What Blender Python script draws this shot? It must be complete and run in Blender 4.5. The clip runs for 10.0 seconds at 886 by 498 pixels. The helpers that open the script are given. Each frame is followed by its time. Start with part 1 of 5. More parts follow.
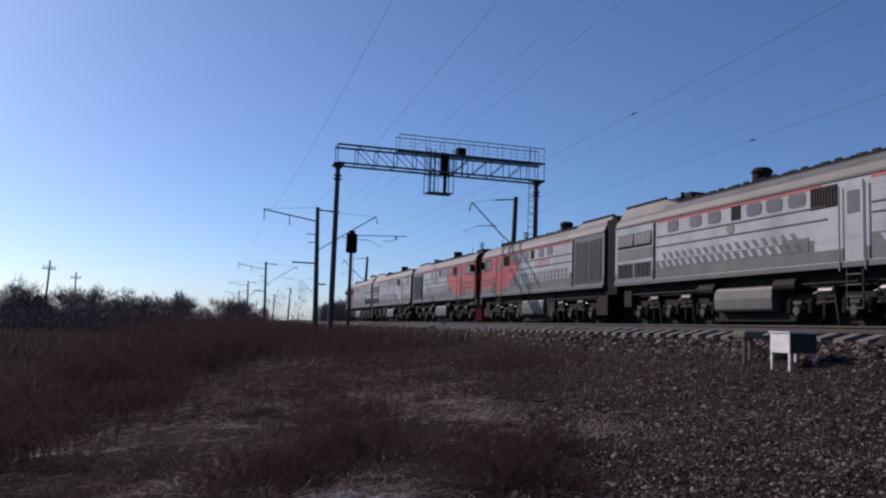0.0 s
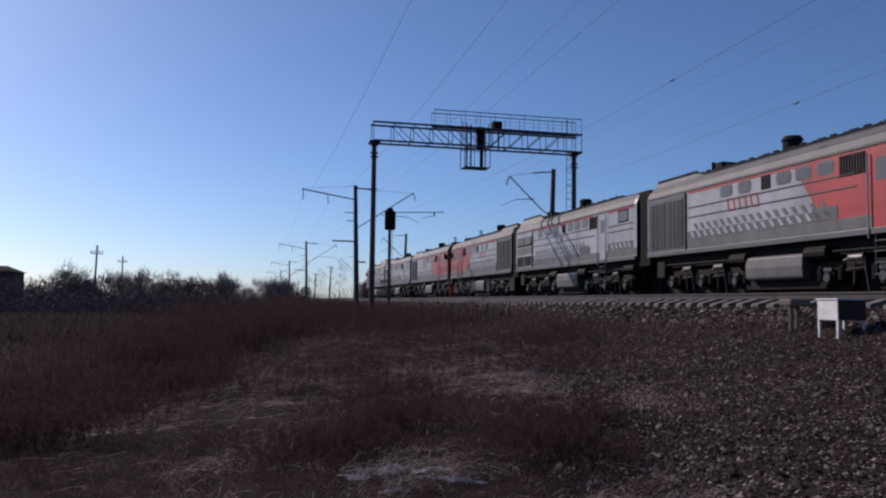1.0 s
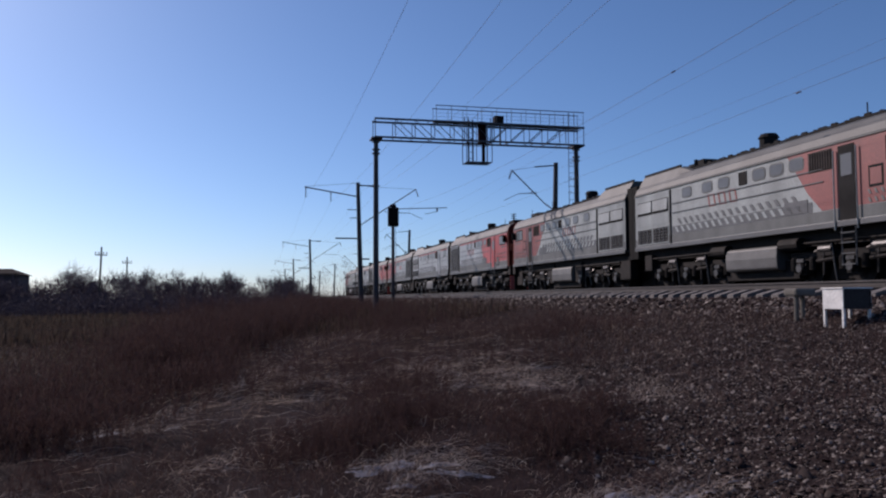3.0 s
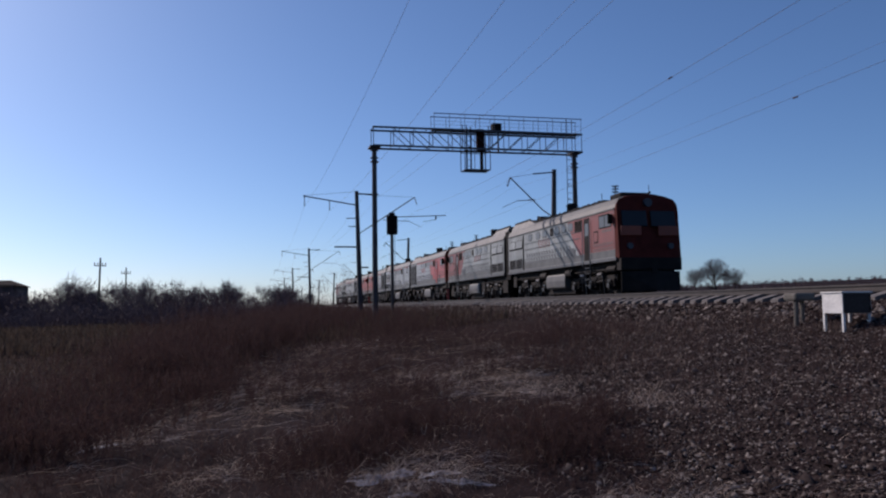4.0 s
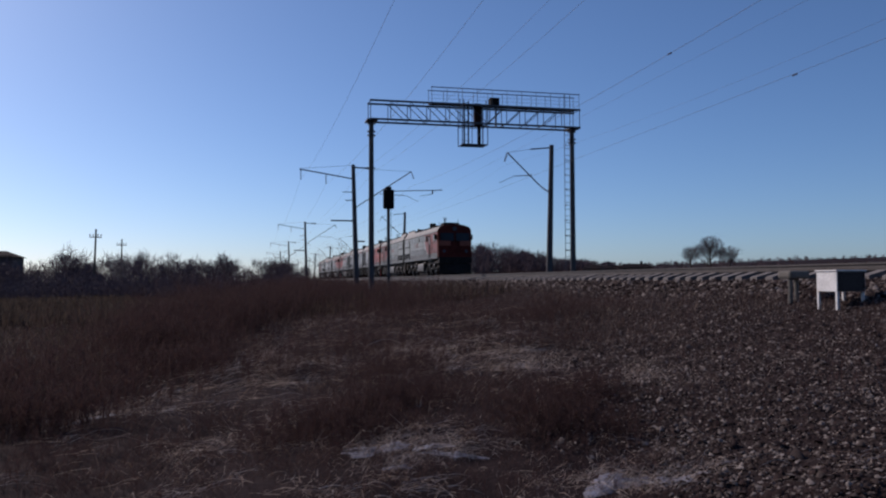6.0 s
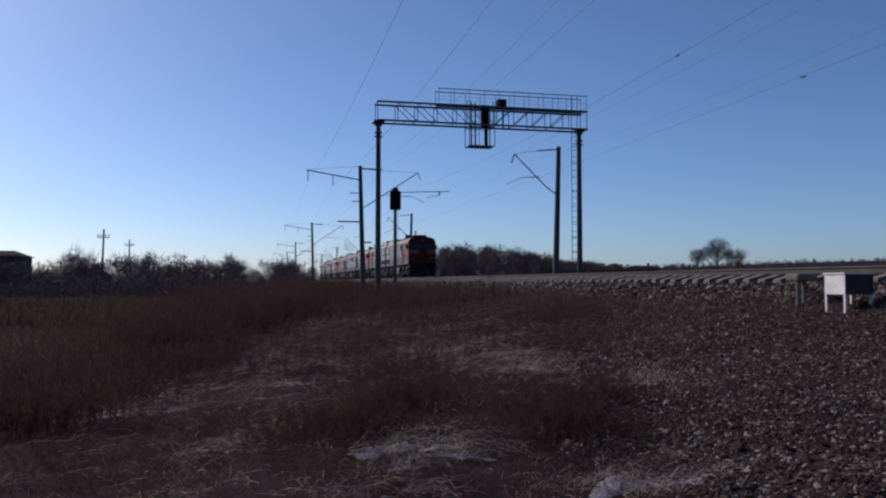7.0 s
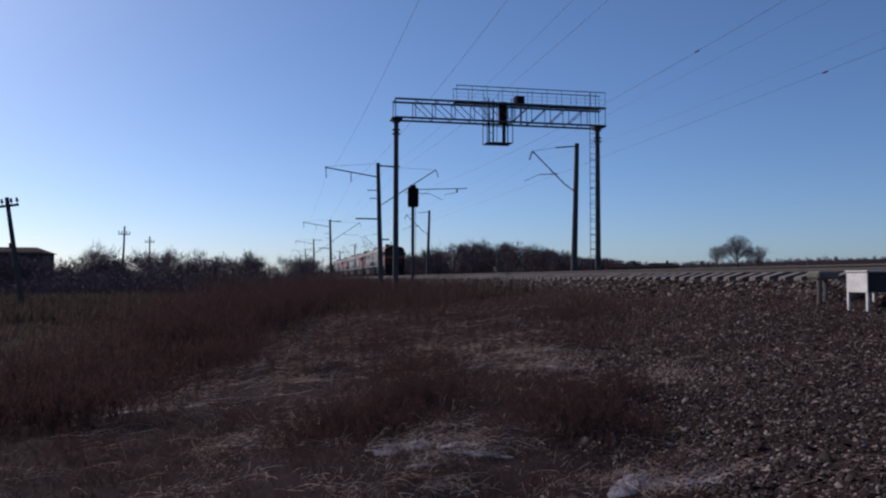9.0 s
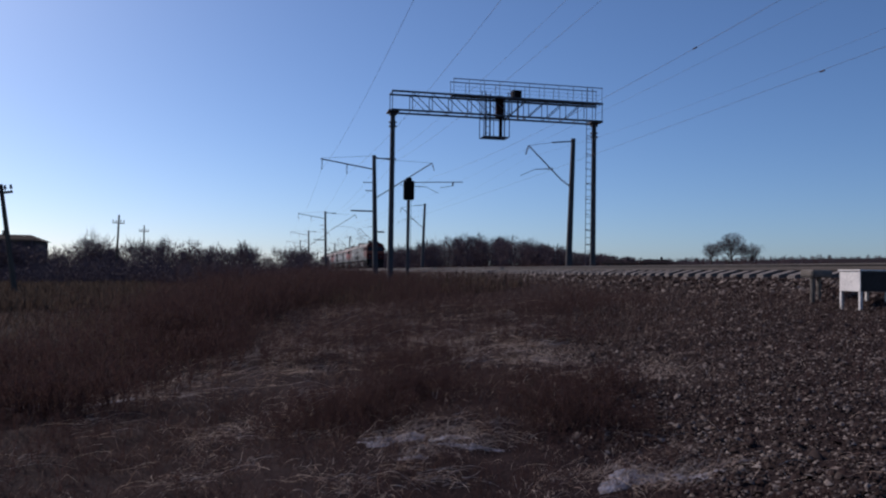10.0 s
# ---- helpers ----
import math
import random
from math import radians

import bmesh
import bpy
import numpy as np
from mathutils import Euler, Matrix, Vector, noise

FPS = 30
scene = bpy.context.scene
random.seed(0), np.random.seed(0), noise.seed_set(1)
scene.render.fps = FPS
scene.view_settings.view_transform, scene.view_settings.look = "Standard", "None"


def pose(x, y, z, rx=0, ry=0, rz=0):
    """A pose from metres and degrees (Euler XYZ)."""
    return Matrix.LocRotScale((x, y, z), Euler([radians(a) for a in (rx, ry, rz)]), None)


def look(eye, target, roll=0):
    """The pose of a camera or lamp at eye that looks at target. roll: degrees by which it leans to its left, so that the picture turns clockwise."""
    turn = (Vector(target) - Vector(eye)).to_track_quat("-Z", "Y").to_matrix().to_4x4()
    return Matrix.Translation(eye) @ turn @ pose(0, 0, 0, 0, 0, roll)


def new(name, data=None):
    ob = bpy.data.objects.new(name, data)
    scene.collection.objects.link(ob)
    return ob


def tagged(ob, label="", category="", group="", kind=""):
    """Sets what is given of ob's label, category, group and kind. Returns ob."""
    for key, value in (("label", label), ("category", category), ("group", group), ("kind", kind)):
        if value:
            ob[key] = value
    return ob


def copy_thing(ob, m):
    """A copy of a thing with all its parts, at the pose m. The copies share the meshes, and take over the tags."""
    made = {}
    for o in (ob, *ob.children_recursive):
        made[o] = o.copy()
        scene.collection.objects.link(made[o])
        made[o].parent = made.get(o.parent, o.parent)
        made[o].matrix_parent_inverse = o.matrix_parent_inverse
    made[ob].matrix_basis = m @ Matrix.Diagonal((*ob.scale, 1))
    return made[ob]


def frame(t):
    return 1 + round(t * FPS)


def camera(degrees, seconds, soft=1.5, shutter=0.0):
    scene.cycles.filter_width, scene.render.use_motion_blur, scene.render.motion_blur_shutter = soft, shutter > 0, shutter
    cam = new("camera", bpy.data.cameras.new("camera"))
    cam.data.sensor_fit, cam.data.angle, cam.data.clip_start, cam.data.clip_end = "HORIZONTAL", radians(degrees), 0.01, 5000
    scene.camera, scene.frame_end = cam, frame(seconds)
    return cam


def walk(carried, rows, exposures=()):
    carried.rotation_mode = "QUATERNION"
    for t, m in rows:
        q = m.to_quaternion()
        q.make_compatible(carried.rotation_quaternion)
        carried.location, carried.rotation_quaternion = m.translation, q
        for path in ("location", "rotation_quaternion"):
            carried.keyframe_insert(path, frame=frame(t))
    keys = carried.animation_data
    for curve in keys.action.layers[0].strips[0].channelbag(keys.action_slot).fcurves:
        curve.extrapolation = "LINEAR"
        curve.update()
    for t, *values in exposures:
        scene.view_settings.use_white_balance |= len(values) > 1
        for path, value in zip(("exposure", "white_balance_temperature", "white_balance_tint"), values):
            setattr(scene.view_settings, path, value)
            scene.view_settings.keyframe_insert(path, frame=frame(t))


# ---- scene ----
cam = camera(58.47, 10.0, soft=2.2)


def eye_pose(yaw, pitch, roll):
    return pose(0, 0, EYE_Z, 90 + pitch, 0, yaw) @ pose(0, 0, 0, 0, 0, roll)


EYE_Z = -0.33  # rail tops are at z = 0, tracks run along +y
TURNS = [
    (0.0, -16.05, 5.71, 2.02), (0.5, -13.68, 5.36, 1.49), (1.0, -13.29, 3.85, 0.73), (1.5, -12.22, 2.40, -0.30),
    (2.0, -12.64, 2.86, 0.09), (2.5, -13.14, 3.19, 0.25), (3.0, -13.03, 3.53, -0.24), (4.5, -13.14, 4.17, -0.81),
    (5.0, -13.01, 3.60, -0.39), (5.5, -13.42, 2.25, -0.24), (7.0, -12.88, 2.35, 0.01), (7.5, -12.62, 2.55, 0.13),
    (8.0, -12.53, 2.30, -0.05), (8.5, -11.90, 2.46, -0.19), (9.0, -11.60, 2.14, 0.11), (9.5, -11.81, 1.95, 0.65),
    (10.0, -11.97, 1.66, 0.90)]
walk(cam, [(t, eye_pose(a, b, c)) for t, a, b, c in TURNS], exposures=[(0.0, 0.02, 6130, 14), (0.5, -0.20, 6130, 14), (1.0, -0.12, 6130, 14), (1.6, -0.03, 6130, 14), (3.0, -0.02, 6130, 14), (5.0, -0.16, 6130, 14), (10.0, -0.14, 6130, 14)])

# ---- light ----
SUN_AZ, SUN_EL = -36.0, 31.0  # degrees; azimuth from +y, negative to the left
world = bpy.data.worlds.new("world")
scene.world = world
world.use_nodes = True
wn = world.node_tree
sky = wn.nodes.new("ShaderNodeTexSky")
sky.sky_type = "NISHITA"
sky.sun_disc = False
sky.sun_elevation, sky.sun_rotation = radians(SUN_EL), radians(SUN_AZ)
sky.air_density, sky.dust_density, sky.ozone_density = 0.76, 0.62, 6.2
wn.nodes["Background"].inputs["Strength"].default_value = 0.104
wn.links.new(sky.outputs[0], wn.nodes["Background"].inputs["Color"])
sun_data = bpy.data.lights.new("sun", "SUN")
sun_data.energy, sun_data.angle, sun_data.color = 4.7, radians(0.53), (1.0, 0.84, 0.75)
sun = new("sun", sun_data)
_d = Vector((math.sin(radians(SUN_AZ)) * math.cos(radians(SUN_EL)), math.cos(radians(SUN_AZ)) * math.cos(radians(SUN_EL)), math.sin(radians(SUN_EL))))
sun.matrix_world = look(_d * 60, (0, 0, 0))

RNG = np.random.default_rng(7)
TRACK_NEAR, TRACK_FAR = 13.15, 17.28  # centre lines


# ---- materials ----
def material(name, base, rough=0.7, metal=0.0, dark=0.5, fine=40.0, coarse=1.5, bump=0.2, second=None, streak=None, gloss=0.5):
    """Two scales of variation: coarse stains between base and second, fine grain in value and relief."""
    m = bpy.data.materials.new(name)
    m.use_nodes = True
    nt = m.node_tree
    b = nt.nodes["Principled BSDF"]
    b.inputs["Roughness"].default_value, b.inputs["Metallic"].default_value = rough, metal
    b.inputs["Specular IOR Level"].default_value = gloss
    co = nt.nodes.new("ShaderNodeTexCoord")
    mp = nt.nodes.new("ShaderNodeMapping")
    nt.links.new(co.outputs["Object"], mp.inputs["Vector"])
    if streak:
        mp.inputs["Scale"].default_value = streak
    big = nt.nodes.new("ShaderNodeTexNoise")
    big.inputs["Scale"].default_value, big.inputs["Detail"].default_value = coarse, 6
    small = nt.nodes.new("ShaderNodeTexNoise")
    small.inputs["Scale"].default_value, small.inputs["Detail"].default_value = fine, 4
    nt.links.new(mp.outputs[0], big.inputs["Vector"])
    nt.links.new(co.outputs["Object"], small.inputs["Vector"])
    ramp = nt.nodes.new("ShaderNodeValToRGB")
    ramp.color_ramp.elements[0].position, ramp.color_ramp.elements[1].position = 0.35, 0.68
    sec = second or tuple(c * dark for c in base)
    ramp.color_ramp.elements[0].color, ramp.color_ramp.elements[1].color = (*base, 1), (*sec, 1)
    nt.links.new(big.outputs["Fac"], ramp.inputs["Fac"])
    mix = nt.nodes.new("ShaderNodeMix")
    mix.data_type, mix.blend_type = "RGBA", "MULTIPLY"
    mix.inputs["Factor"].default_value = 0.6
    sr = nt.nodes.new("ShaderNodeMapRange")
    sr.inputs["From Min"].default_value, sr.inputs["From Max"].default_value = 0.3, 0.7
    sr.inputs["To Min"].default_value, sr.inputs["To Max"].default_value = 0.45, 1.25
    nt.links.new(small.outputs["Fac"], sr.inputs["Value"])
    nt.links.new(ramp.outputs[0], mix.inputs["A"])
    nt.links.new(sr.outputs[0], mix.inputs["B"])
    nt.links.new(mix.outputs["Result"], b.inputs["Base Color"])
    if bump:
        bp = nt.nodes.new("ShaderNodeBump")
        bp.inputs["Strength"].default_value, bp.inputs["Distance"].default_value = bump, 0.02
        nt.links.new(small.outputs["Fac"], bp.inputs["Height"])
        nt.links.new(bp.outputs[0], b.inputs["Normal"])
    return m


def varied(name, colours, rough=0.9, per="island", thin=0.0):
    """A colour picked by chance for each joined piece (or each object), for blades, stems, stones."""
    m = bpy.data.materials.new(name)
    m.use_nodes = True
    nt = m.node_tree
    b = nt.nodes["Principled BSDF"]
    b.inputs["Roughness"].default_value = rough
    b.inputs["Specular IOR Level"].default_value = 0.08
    if per == "island":
        rnd = nt.nodes.new("ShaderNodeNewGeometry").outputs["Random Per Island"]
    else:
        rnd = nt.nodes.new("ShaderNodeObjectInfo").outputs["Random"]
    ramp = nt.nodes.new("ShaderNodeValToRGB")
    els = ramp.color_ramp.elements
    while len(els) < len(colours):
        els.new(0.5)
    for i, c in enumerate(colours):
        els[i].position = i / (len(colours) - 1)
        els[i].color = (*c, 1)
    nt.links.new(rnd, ramp.inputs["Fac"])
    co = nt.nodes.new("ShaderNodeTexCoord")
    nz = nt.nodes.new("ShaderNodeTexNoise")
    nz.inputs["Scale"].default_value, nz.inputs["Detail"].default_value = 30, 4
    nt.links.new(co.outputs["Object"], nz.inputs["Vector"])
    sr = nt.nodes.new("ShaderNodeMapRange")
    sr.inputs["To Min"].default_value, sr.inputs["To Max"].default_value = 0.55, 1.45
    nt.links.new(nz.outputs["Fac"], sr.inputs["Value"])
    mix = nt.nodes.new("ShaderNodeMix")
    mix.data_type, mix.blend_type = "RGBA", "MULTIPLY"
    mix.inputs["Factor"].default_value = 1.0
    nt.links.new(ramp.outputs[0], mix.inputs["A"])
    nt.links.new(sr.outputs[0], mix.inputs["B"])
    nt.links.new(mix.outputs["Result"], b.inputs["Base Color"])
    if thin:  # dry blades let some light through
        tr = nt.nodes.new("ShaderNodeBsdfTranslucent")
        nt.links.new(mix.outputs["Result"], tr.inputs["Color"])
        both = nt.nodes.new("ShaderNodeMixShader")
        both.inputs["Fac"].default_value = thin
        nt.links.new(b.outputs[0], both.inputs[1])
        nt.links.new(tr.outputs[0], both.inputs[2])
        nt.links.new(both.outputs[0], nt.nodes["Material Output"].inputs["Surface"])
    return m


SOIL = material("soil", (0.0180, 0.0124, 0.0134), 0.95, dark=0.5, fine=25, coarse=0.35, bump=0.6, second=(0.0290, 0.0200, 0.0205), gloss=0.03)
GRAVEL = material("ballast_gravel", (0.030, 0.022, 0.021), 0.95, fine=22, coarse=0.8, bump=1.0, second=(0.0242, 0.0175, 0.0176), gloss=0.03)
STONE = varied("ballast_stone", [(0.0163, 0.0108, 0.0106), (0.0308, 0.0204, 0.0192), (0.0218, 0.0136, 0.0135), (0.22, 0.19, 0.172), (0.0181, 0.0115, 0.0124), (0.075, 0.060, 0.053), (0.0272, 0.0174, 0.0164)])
CONCRETE = material("concrete", (0.1650, 0.1503, 0.1288), 0.9, dark=0.6, fine=60, coarse=2.0, bump=0.3)
SLEEPER = material("sleeper_concrete", (0.17, 0.152, 0.142), 0.9, dark=0.55, fine=50, coarse=3.0, bump=0.3)
RAIL = material("rail_steel", (0.042, 0.034, 0.031), 0.6, 0.4, dark=0.6, fine=60, coarse=4, bump=0.1)
RAIL_TOP = material("rail_head", (0.22, 0.21, 0.20), 0.35, 1.0, dark=0.8, fine=60, coarse=4, bump=0.0)
GALV = material("galvanised_steel", (0.055, 0.058, 0.072), 0.55, 0.3, dark=0.6, fine=50, coarse=3, bump=0.1)
MAST = material("mast_concrete", (0.075, 0.070, 0.072), 0.85, dark=0.65, fine=60, coarse=1.5, bump=0.2)
DARKSTEEL = material("dark_steel", (0.012, 0.011, 0.012), 0.85, 0.0, dark=0.6, fine=60, coarse=3, bump=0.2, gloss=0.08)
SIGNALBACK = material("signal_back_paint", (0.035, 0.012, 0.012), 0.8, dark=0.6, fine=50, coarse=3, bump=0.1, gloss=0.1)
WHITEPAINT = material("white_paint", (0.70, 0.69, 0.66), 0.6, dark=0.8, fine=40, coarse=4, bump=0.1)
PORCELAIN = material("insulator", (0.10, 0.05, 0.035), 0.25, dark=0.7, bump=0.0)
WIRE = material("wire_metal", (0.05, 0.05, 0.055), 0.6, 0.5, bump=0.0)
WOOD = material("pole_wood", (0.10, 0.075, 0.055), 0.9, dark=0.55, fine=30, coarse=2, bump=0.4, streak=(4, 4, 0.4))
BODY = material("loco_silver", (0.35, 0.368, 0.382), 0.42, 0.0, dark=0.62, fine=30, coarse=0.8, bump=0.05, streak=(1, 1.2, 0.35))
BODYGREY = material("loco_grey", (0.072, 0.074, 0.077), 0.5, 0.0, dark=0.6, fine=30, coarse=1.0, bump=0.05)
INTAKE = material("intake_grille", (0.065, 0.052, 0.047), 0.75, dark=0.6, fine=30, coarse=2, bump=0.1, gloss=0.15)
BODYRED = material("loco_red", (0.40, 0.022, 0.013), 0.4, 0.0, dark=0.62, fine=30, coarse=0.9, bump=0.05, streak=(1, 1.2, 0.35))
ROOF = material("loco_roof", (0.082, 0.084, 0.081), 0.65, 0.0, dark=0.55, fine=30, coarse=1.0, bump=0.1)
# soot black of the roof; also painted shade on end walls and slots
ROOFDARK = material("loco_soot_and_shade", (0.025, 0.024, 0.024), 0.8, dark=0.6, fine=40, coarse=2, bump=0.2, gloss=0.08)
WORN = material("loco_silver_worn", (0.30, 0.325, 0.315), 0.5, dark=0.6, fine=30, coarse=0.9, bump=0.06, streak=(1, 1.2, 0.35))
REDWORN = material("loco_red_faded", (0.235, 0.045, 0.036), 0.5, dark=0.62, fine=30, coarse=0.9, bump=0.05, streak=(1, 1.2, 0.35))
BANDRED = material("loco_orange_red", (0.24, 0.045, 0.018), 0.6, dark=0.7, fine=30, coarse=2, bump=0.05)
# cab red darkened to maroon: the shade on the front is in the colour
REDSHADED = material("loco_red_in_shade", (0.10, 0.018, 0.014), 0.7, dark=0.6, fine=30, coarse=1.5, bump=0.05, gloss=0.08)
UNDER = material("underframe", (0.009, 0.008, 0.008), 0.75, dark=0.6, second=(0.02, 0.016, 0.014), fine=50, coarse=3, bump=0.3, gloss=0.15)
OILY = material("oily_steel", (0.075, 0.068, 0.064), 0.4, 0.3, dark=0.35, fine=40, coarse=5, bump=0.2)
BAND = material("loco_lower_band", (0.088, 0.096, 0.096), 0.6, dark=0.5, fine=25, coarse=1.2, bump=0.08, streak=(1, 1.2, 0.35))
TANK = material("tank_grey", (0.11, 0.108, 0.104), 0.55, dark=0.6, fine=30, coarse=1.2, bump=0.1)
RUBBER = material("rubber", (0.012, 0.012, 0.012), 0.8, dark=0.7, bump=0.2, gloss=0.08)
# grey base stands in for the sky reflected in side panes
SKYGLASS = material("sky_grey_glass", (0.10, 0.10, 0.10), 0.3, 0.0, dark=0.7, bump=0.0)
GLASS = material("dark_glass", (0.015, 0.015, 0.017), 0.12, 0.0, dark=0.8, bump=0.0, gloss=0.25)
SNOW = material("old_snow", (0.22, 0.23, 0.30), 0.7, fine=55, coarse=9, bump=0.8, second=(0.04, 0.034, 0.036), streak=(1.0, 2.6, 1.0))
GRASS = varied("dry_grass", [(0.033, 0.021, 0.019), (0.062, 0.039, 0.037), (0.039, 0.025, 0.023), (0.082, 0.055, 0.049), (0.215, 0.164, 0.134), (0.123, 0.087, 0.074), (0.047, 0.030, 0.029)], thin=0.32)
FIELD = varied("field_straw", [(0.037, 0.026, 0.021), (0.068, 0.051, 0.039), (0.094, 0.074, 0.057), (0.050, 0.036, 0.029)], thin=0.32)
STRAW = varied("pale_straw", [(0.463, 0.366, 0.307), (0.276, 0.204, 0.169), (0.600, 0.533, 0.459), (0.153, 0.108, 0.094)], thin=0.32)
WEED = varied("dry_weeds", [(0.058, 0.032, 0.031), (0.078, 0.046, 0.041), (0.043, 0.025, 0.025), (0.106, 0.071, 0.061)], thin=0.32)
TWIG = varied("bare_twigs", [(0.098, 0.070, 0.076), (0.125, 0.090, 0.096), (0.075, 0.053, 0.059)])
BARK = material("bark", (0.085, 0.065, 0.05), 0.95, dark=0.6, fine=20, coarse=3, bump=0.6)
ROOFTILE = material("house_roof", (0.022, 0.018, 0.02), 0.95, dark=0.6, fine=10, coarse=1, bump=0.3, gloss=0.03)
HOUSEWALL = material("house_wall", (0.075, 0.055, 0.05), 0.9, dark=0.6, fine=12, coarse=0.8, bump=0.2)


# ---- mesh helpers ----
def box(bm, x0, x1, y0, y1, z0, z1, m=None):
    v = [Vector((x, y, z)) for z in (z0, z1) for y in (y0, y1) for x in (x0, x1)]
    if m is not None:
        v = [m @ p for p in v]
    v = [bm.verts.new(p) for p in v]
    for f in ((0, 2, 3, 1), (4, 5, 7, 6), (0, 1, 5, 4), (2, 6, 7, 3), (0, 4, 6, 2), (1, 3, 7, 5)):
        bm.faces.new([v[i] for i in f])


def rod(bm, a, b, r, r2=None, n=6):
    """A closed round bar from a to b."""
    a, b = Vector(a), Vector(b)
    r2 = r if r2 is None else r2
    q = (b - a).to_track_quat("Z", "Y")
    ring = []
    for c, rr in ((a, r), (b, r2)):
        ring.append([bm.verts.new(c + q @ Vector((rr * math.cos(2 * math.pi * i / n), rr * math.sin(2 * math.pi * i / n), 0))) for i in range(n)])
    for i in range(n):
        j = (i + 1) % n
        bm.faces.new((ring[0][i], ring[0][j], ring[1][j], ring[1][i]))
    bm.faces.new(ring[0][::-1])
    bm.faces.new(ring[1])


def angle_bar(bm, a, b, w):
    """A square-section bar from a to b."""
    rod(bm, a, b, w * 0.7, n=4)


def extrude(bm, outline, y0, y1, cap=True):
    """A prism of an outline in (x, z) along y."""
    a = [bm.verts.new((x, y0, z)) for x, z in outline]
    b = [bm.verts.new((x, y1, z)) for x, z in outline]
    n = len(outline)
    for i in range(n):
        j = (i + 1) % n
        bm.faces.new((a[i], a[j], b[j], b[i]))
    if cap:
        bm.faces.new(a[::-1])
        bm.faces.new(b)


def finish(name, bm, mat, bevel=0.0, smooth=False):
    me = bpy.data.meshes.new(name)
    bmesh.ops.recalc_face_normals(bm, faces=bm.faces)
    if bevel:
        bmesh.ops.bevel(bm, geom=[e for e in bm.edges if e.is_manifold and e.calc_face_angle(0) > 0.6], offset=bevel, segments=2, affect="EDGES", profile=0.5)
    bm.to_mesh(me)
    bm.free()
    me.materials.append(mat)
    if smooth:
        for p in me.polygons:
            p.use_smooth = True
    return me


def part(name, bm, mat, parent, label="", bevel=0.0, smooth=False):
    ob = new(name, finish(name, bm, mat, bevel, smooth))
    ob.parent = parent
    if label:
        tagged(ob, label)
    return ob


def thing(name, label, category, group="", kind=""):
    return tagged(new(name), label, category, group, kind)


def array_mesh(name, verts, faces, mat):
    """One mesh from arrays: verts (n, 3), faces (m, 3 or 4)."""
    me = bpy.data.meshes.new(name)
    k = faces.shape[1]
    me.vertices.add(len(verts))
    me.vertices.foreach_set("co", np.ascontiguousarray(verts, dtype=np.float32).ravel())
    me.loops.add(len(faces) * k)
    me.loops.foreach_set("vertex_index", np.ascontiguousarray(faces, dtype=np.int32).ravel())
    me.polygons.add(len(faces))
    me.polygons.foreach_set("loop_start", np.arange(0, len(faces) * k, k, dtype=np.int32))
    me.update(calc_edges=True)
    me.validate()
    me.materials.append(mat)
    return me


# ---- ground ----
def smooth_noise(x, y, scale, seed):
    """Cheap rolling noise in -1..1 from a few sines."""
    r = np.random.default_rng(seed)
    out = np.zeros_like(x, dtype=float)
    for i in range(6):
        a, p = r.uniform(0, 2 * math.pi, 2)
        k = 2 * math.pi / (scale * r.uniform(0.5, 1.6))
        out += np.sin(k * (x * math.cos(a) + y * math.sin(a)) + p)
    return out / 3.5


def ground_z(x, y):
    x, y = np.asarray(x, float), np.asarray(y, float)
    z = np.interp(x, [-400, -60, -25, -6, 1, 2.5, 6, 10, 11.0, 11.7, 11.95, 18.4, 18.7, 20.5, 24, 45, 80, 120, 170, 420],
                  [-0.9, -1.4, -2.1, -2.0, -1.82, -1.70, -1.36, -0.90, -0.72, -0.38, -0.34, -0.34, -0.38, -1.1, -1.2, -0.6, 1.25, 2.6, 5.7, 12.0])
    z = z + 0.12 * np.clip((x - 12.35) / 0.5, 0, 1) * np.clip((18.1 - x) / 0.5, 0, 1)  # cribs fall away towards the sleeper ends
    bed = np.clip((x - 10.8) / 0.8, 0, 1) * np.clip((19.2 - x) / 0.8, 0, 1)
    rough = smooth_noise(x, y, 9, 3) * 0.10 + smooth_noise(x, y, 2.2, 4) * 0.05 + smooth_noise(x, y, 0.7, 5) * 0.025
    return z + rough * (1 - 0.85 * bed)


def graded(lo, hi, fine_lo, fine_hi, step, growth=1.12):
    a = list(np.arange(fine_lo, fine_hi + 1e-6, step))
    s = step
    while a[-1] < hi:
        s *= growth
        a.append(a[-1] + s)
    s = step
    while a[0] > lo:
        s *= growth
        a.insert(0, a[0] - s)
    return np.array(a)


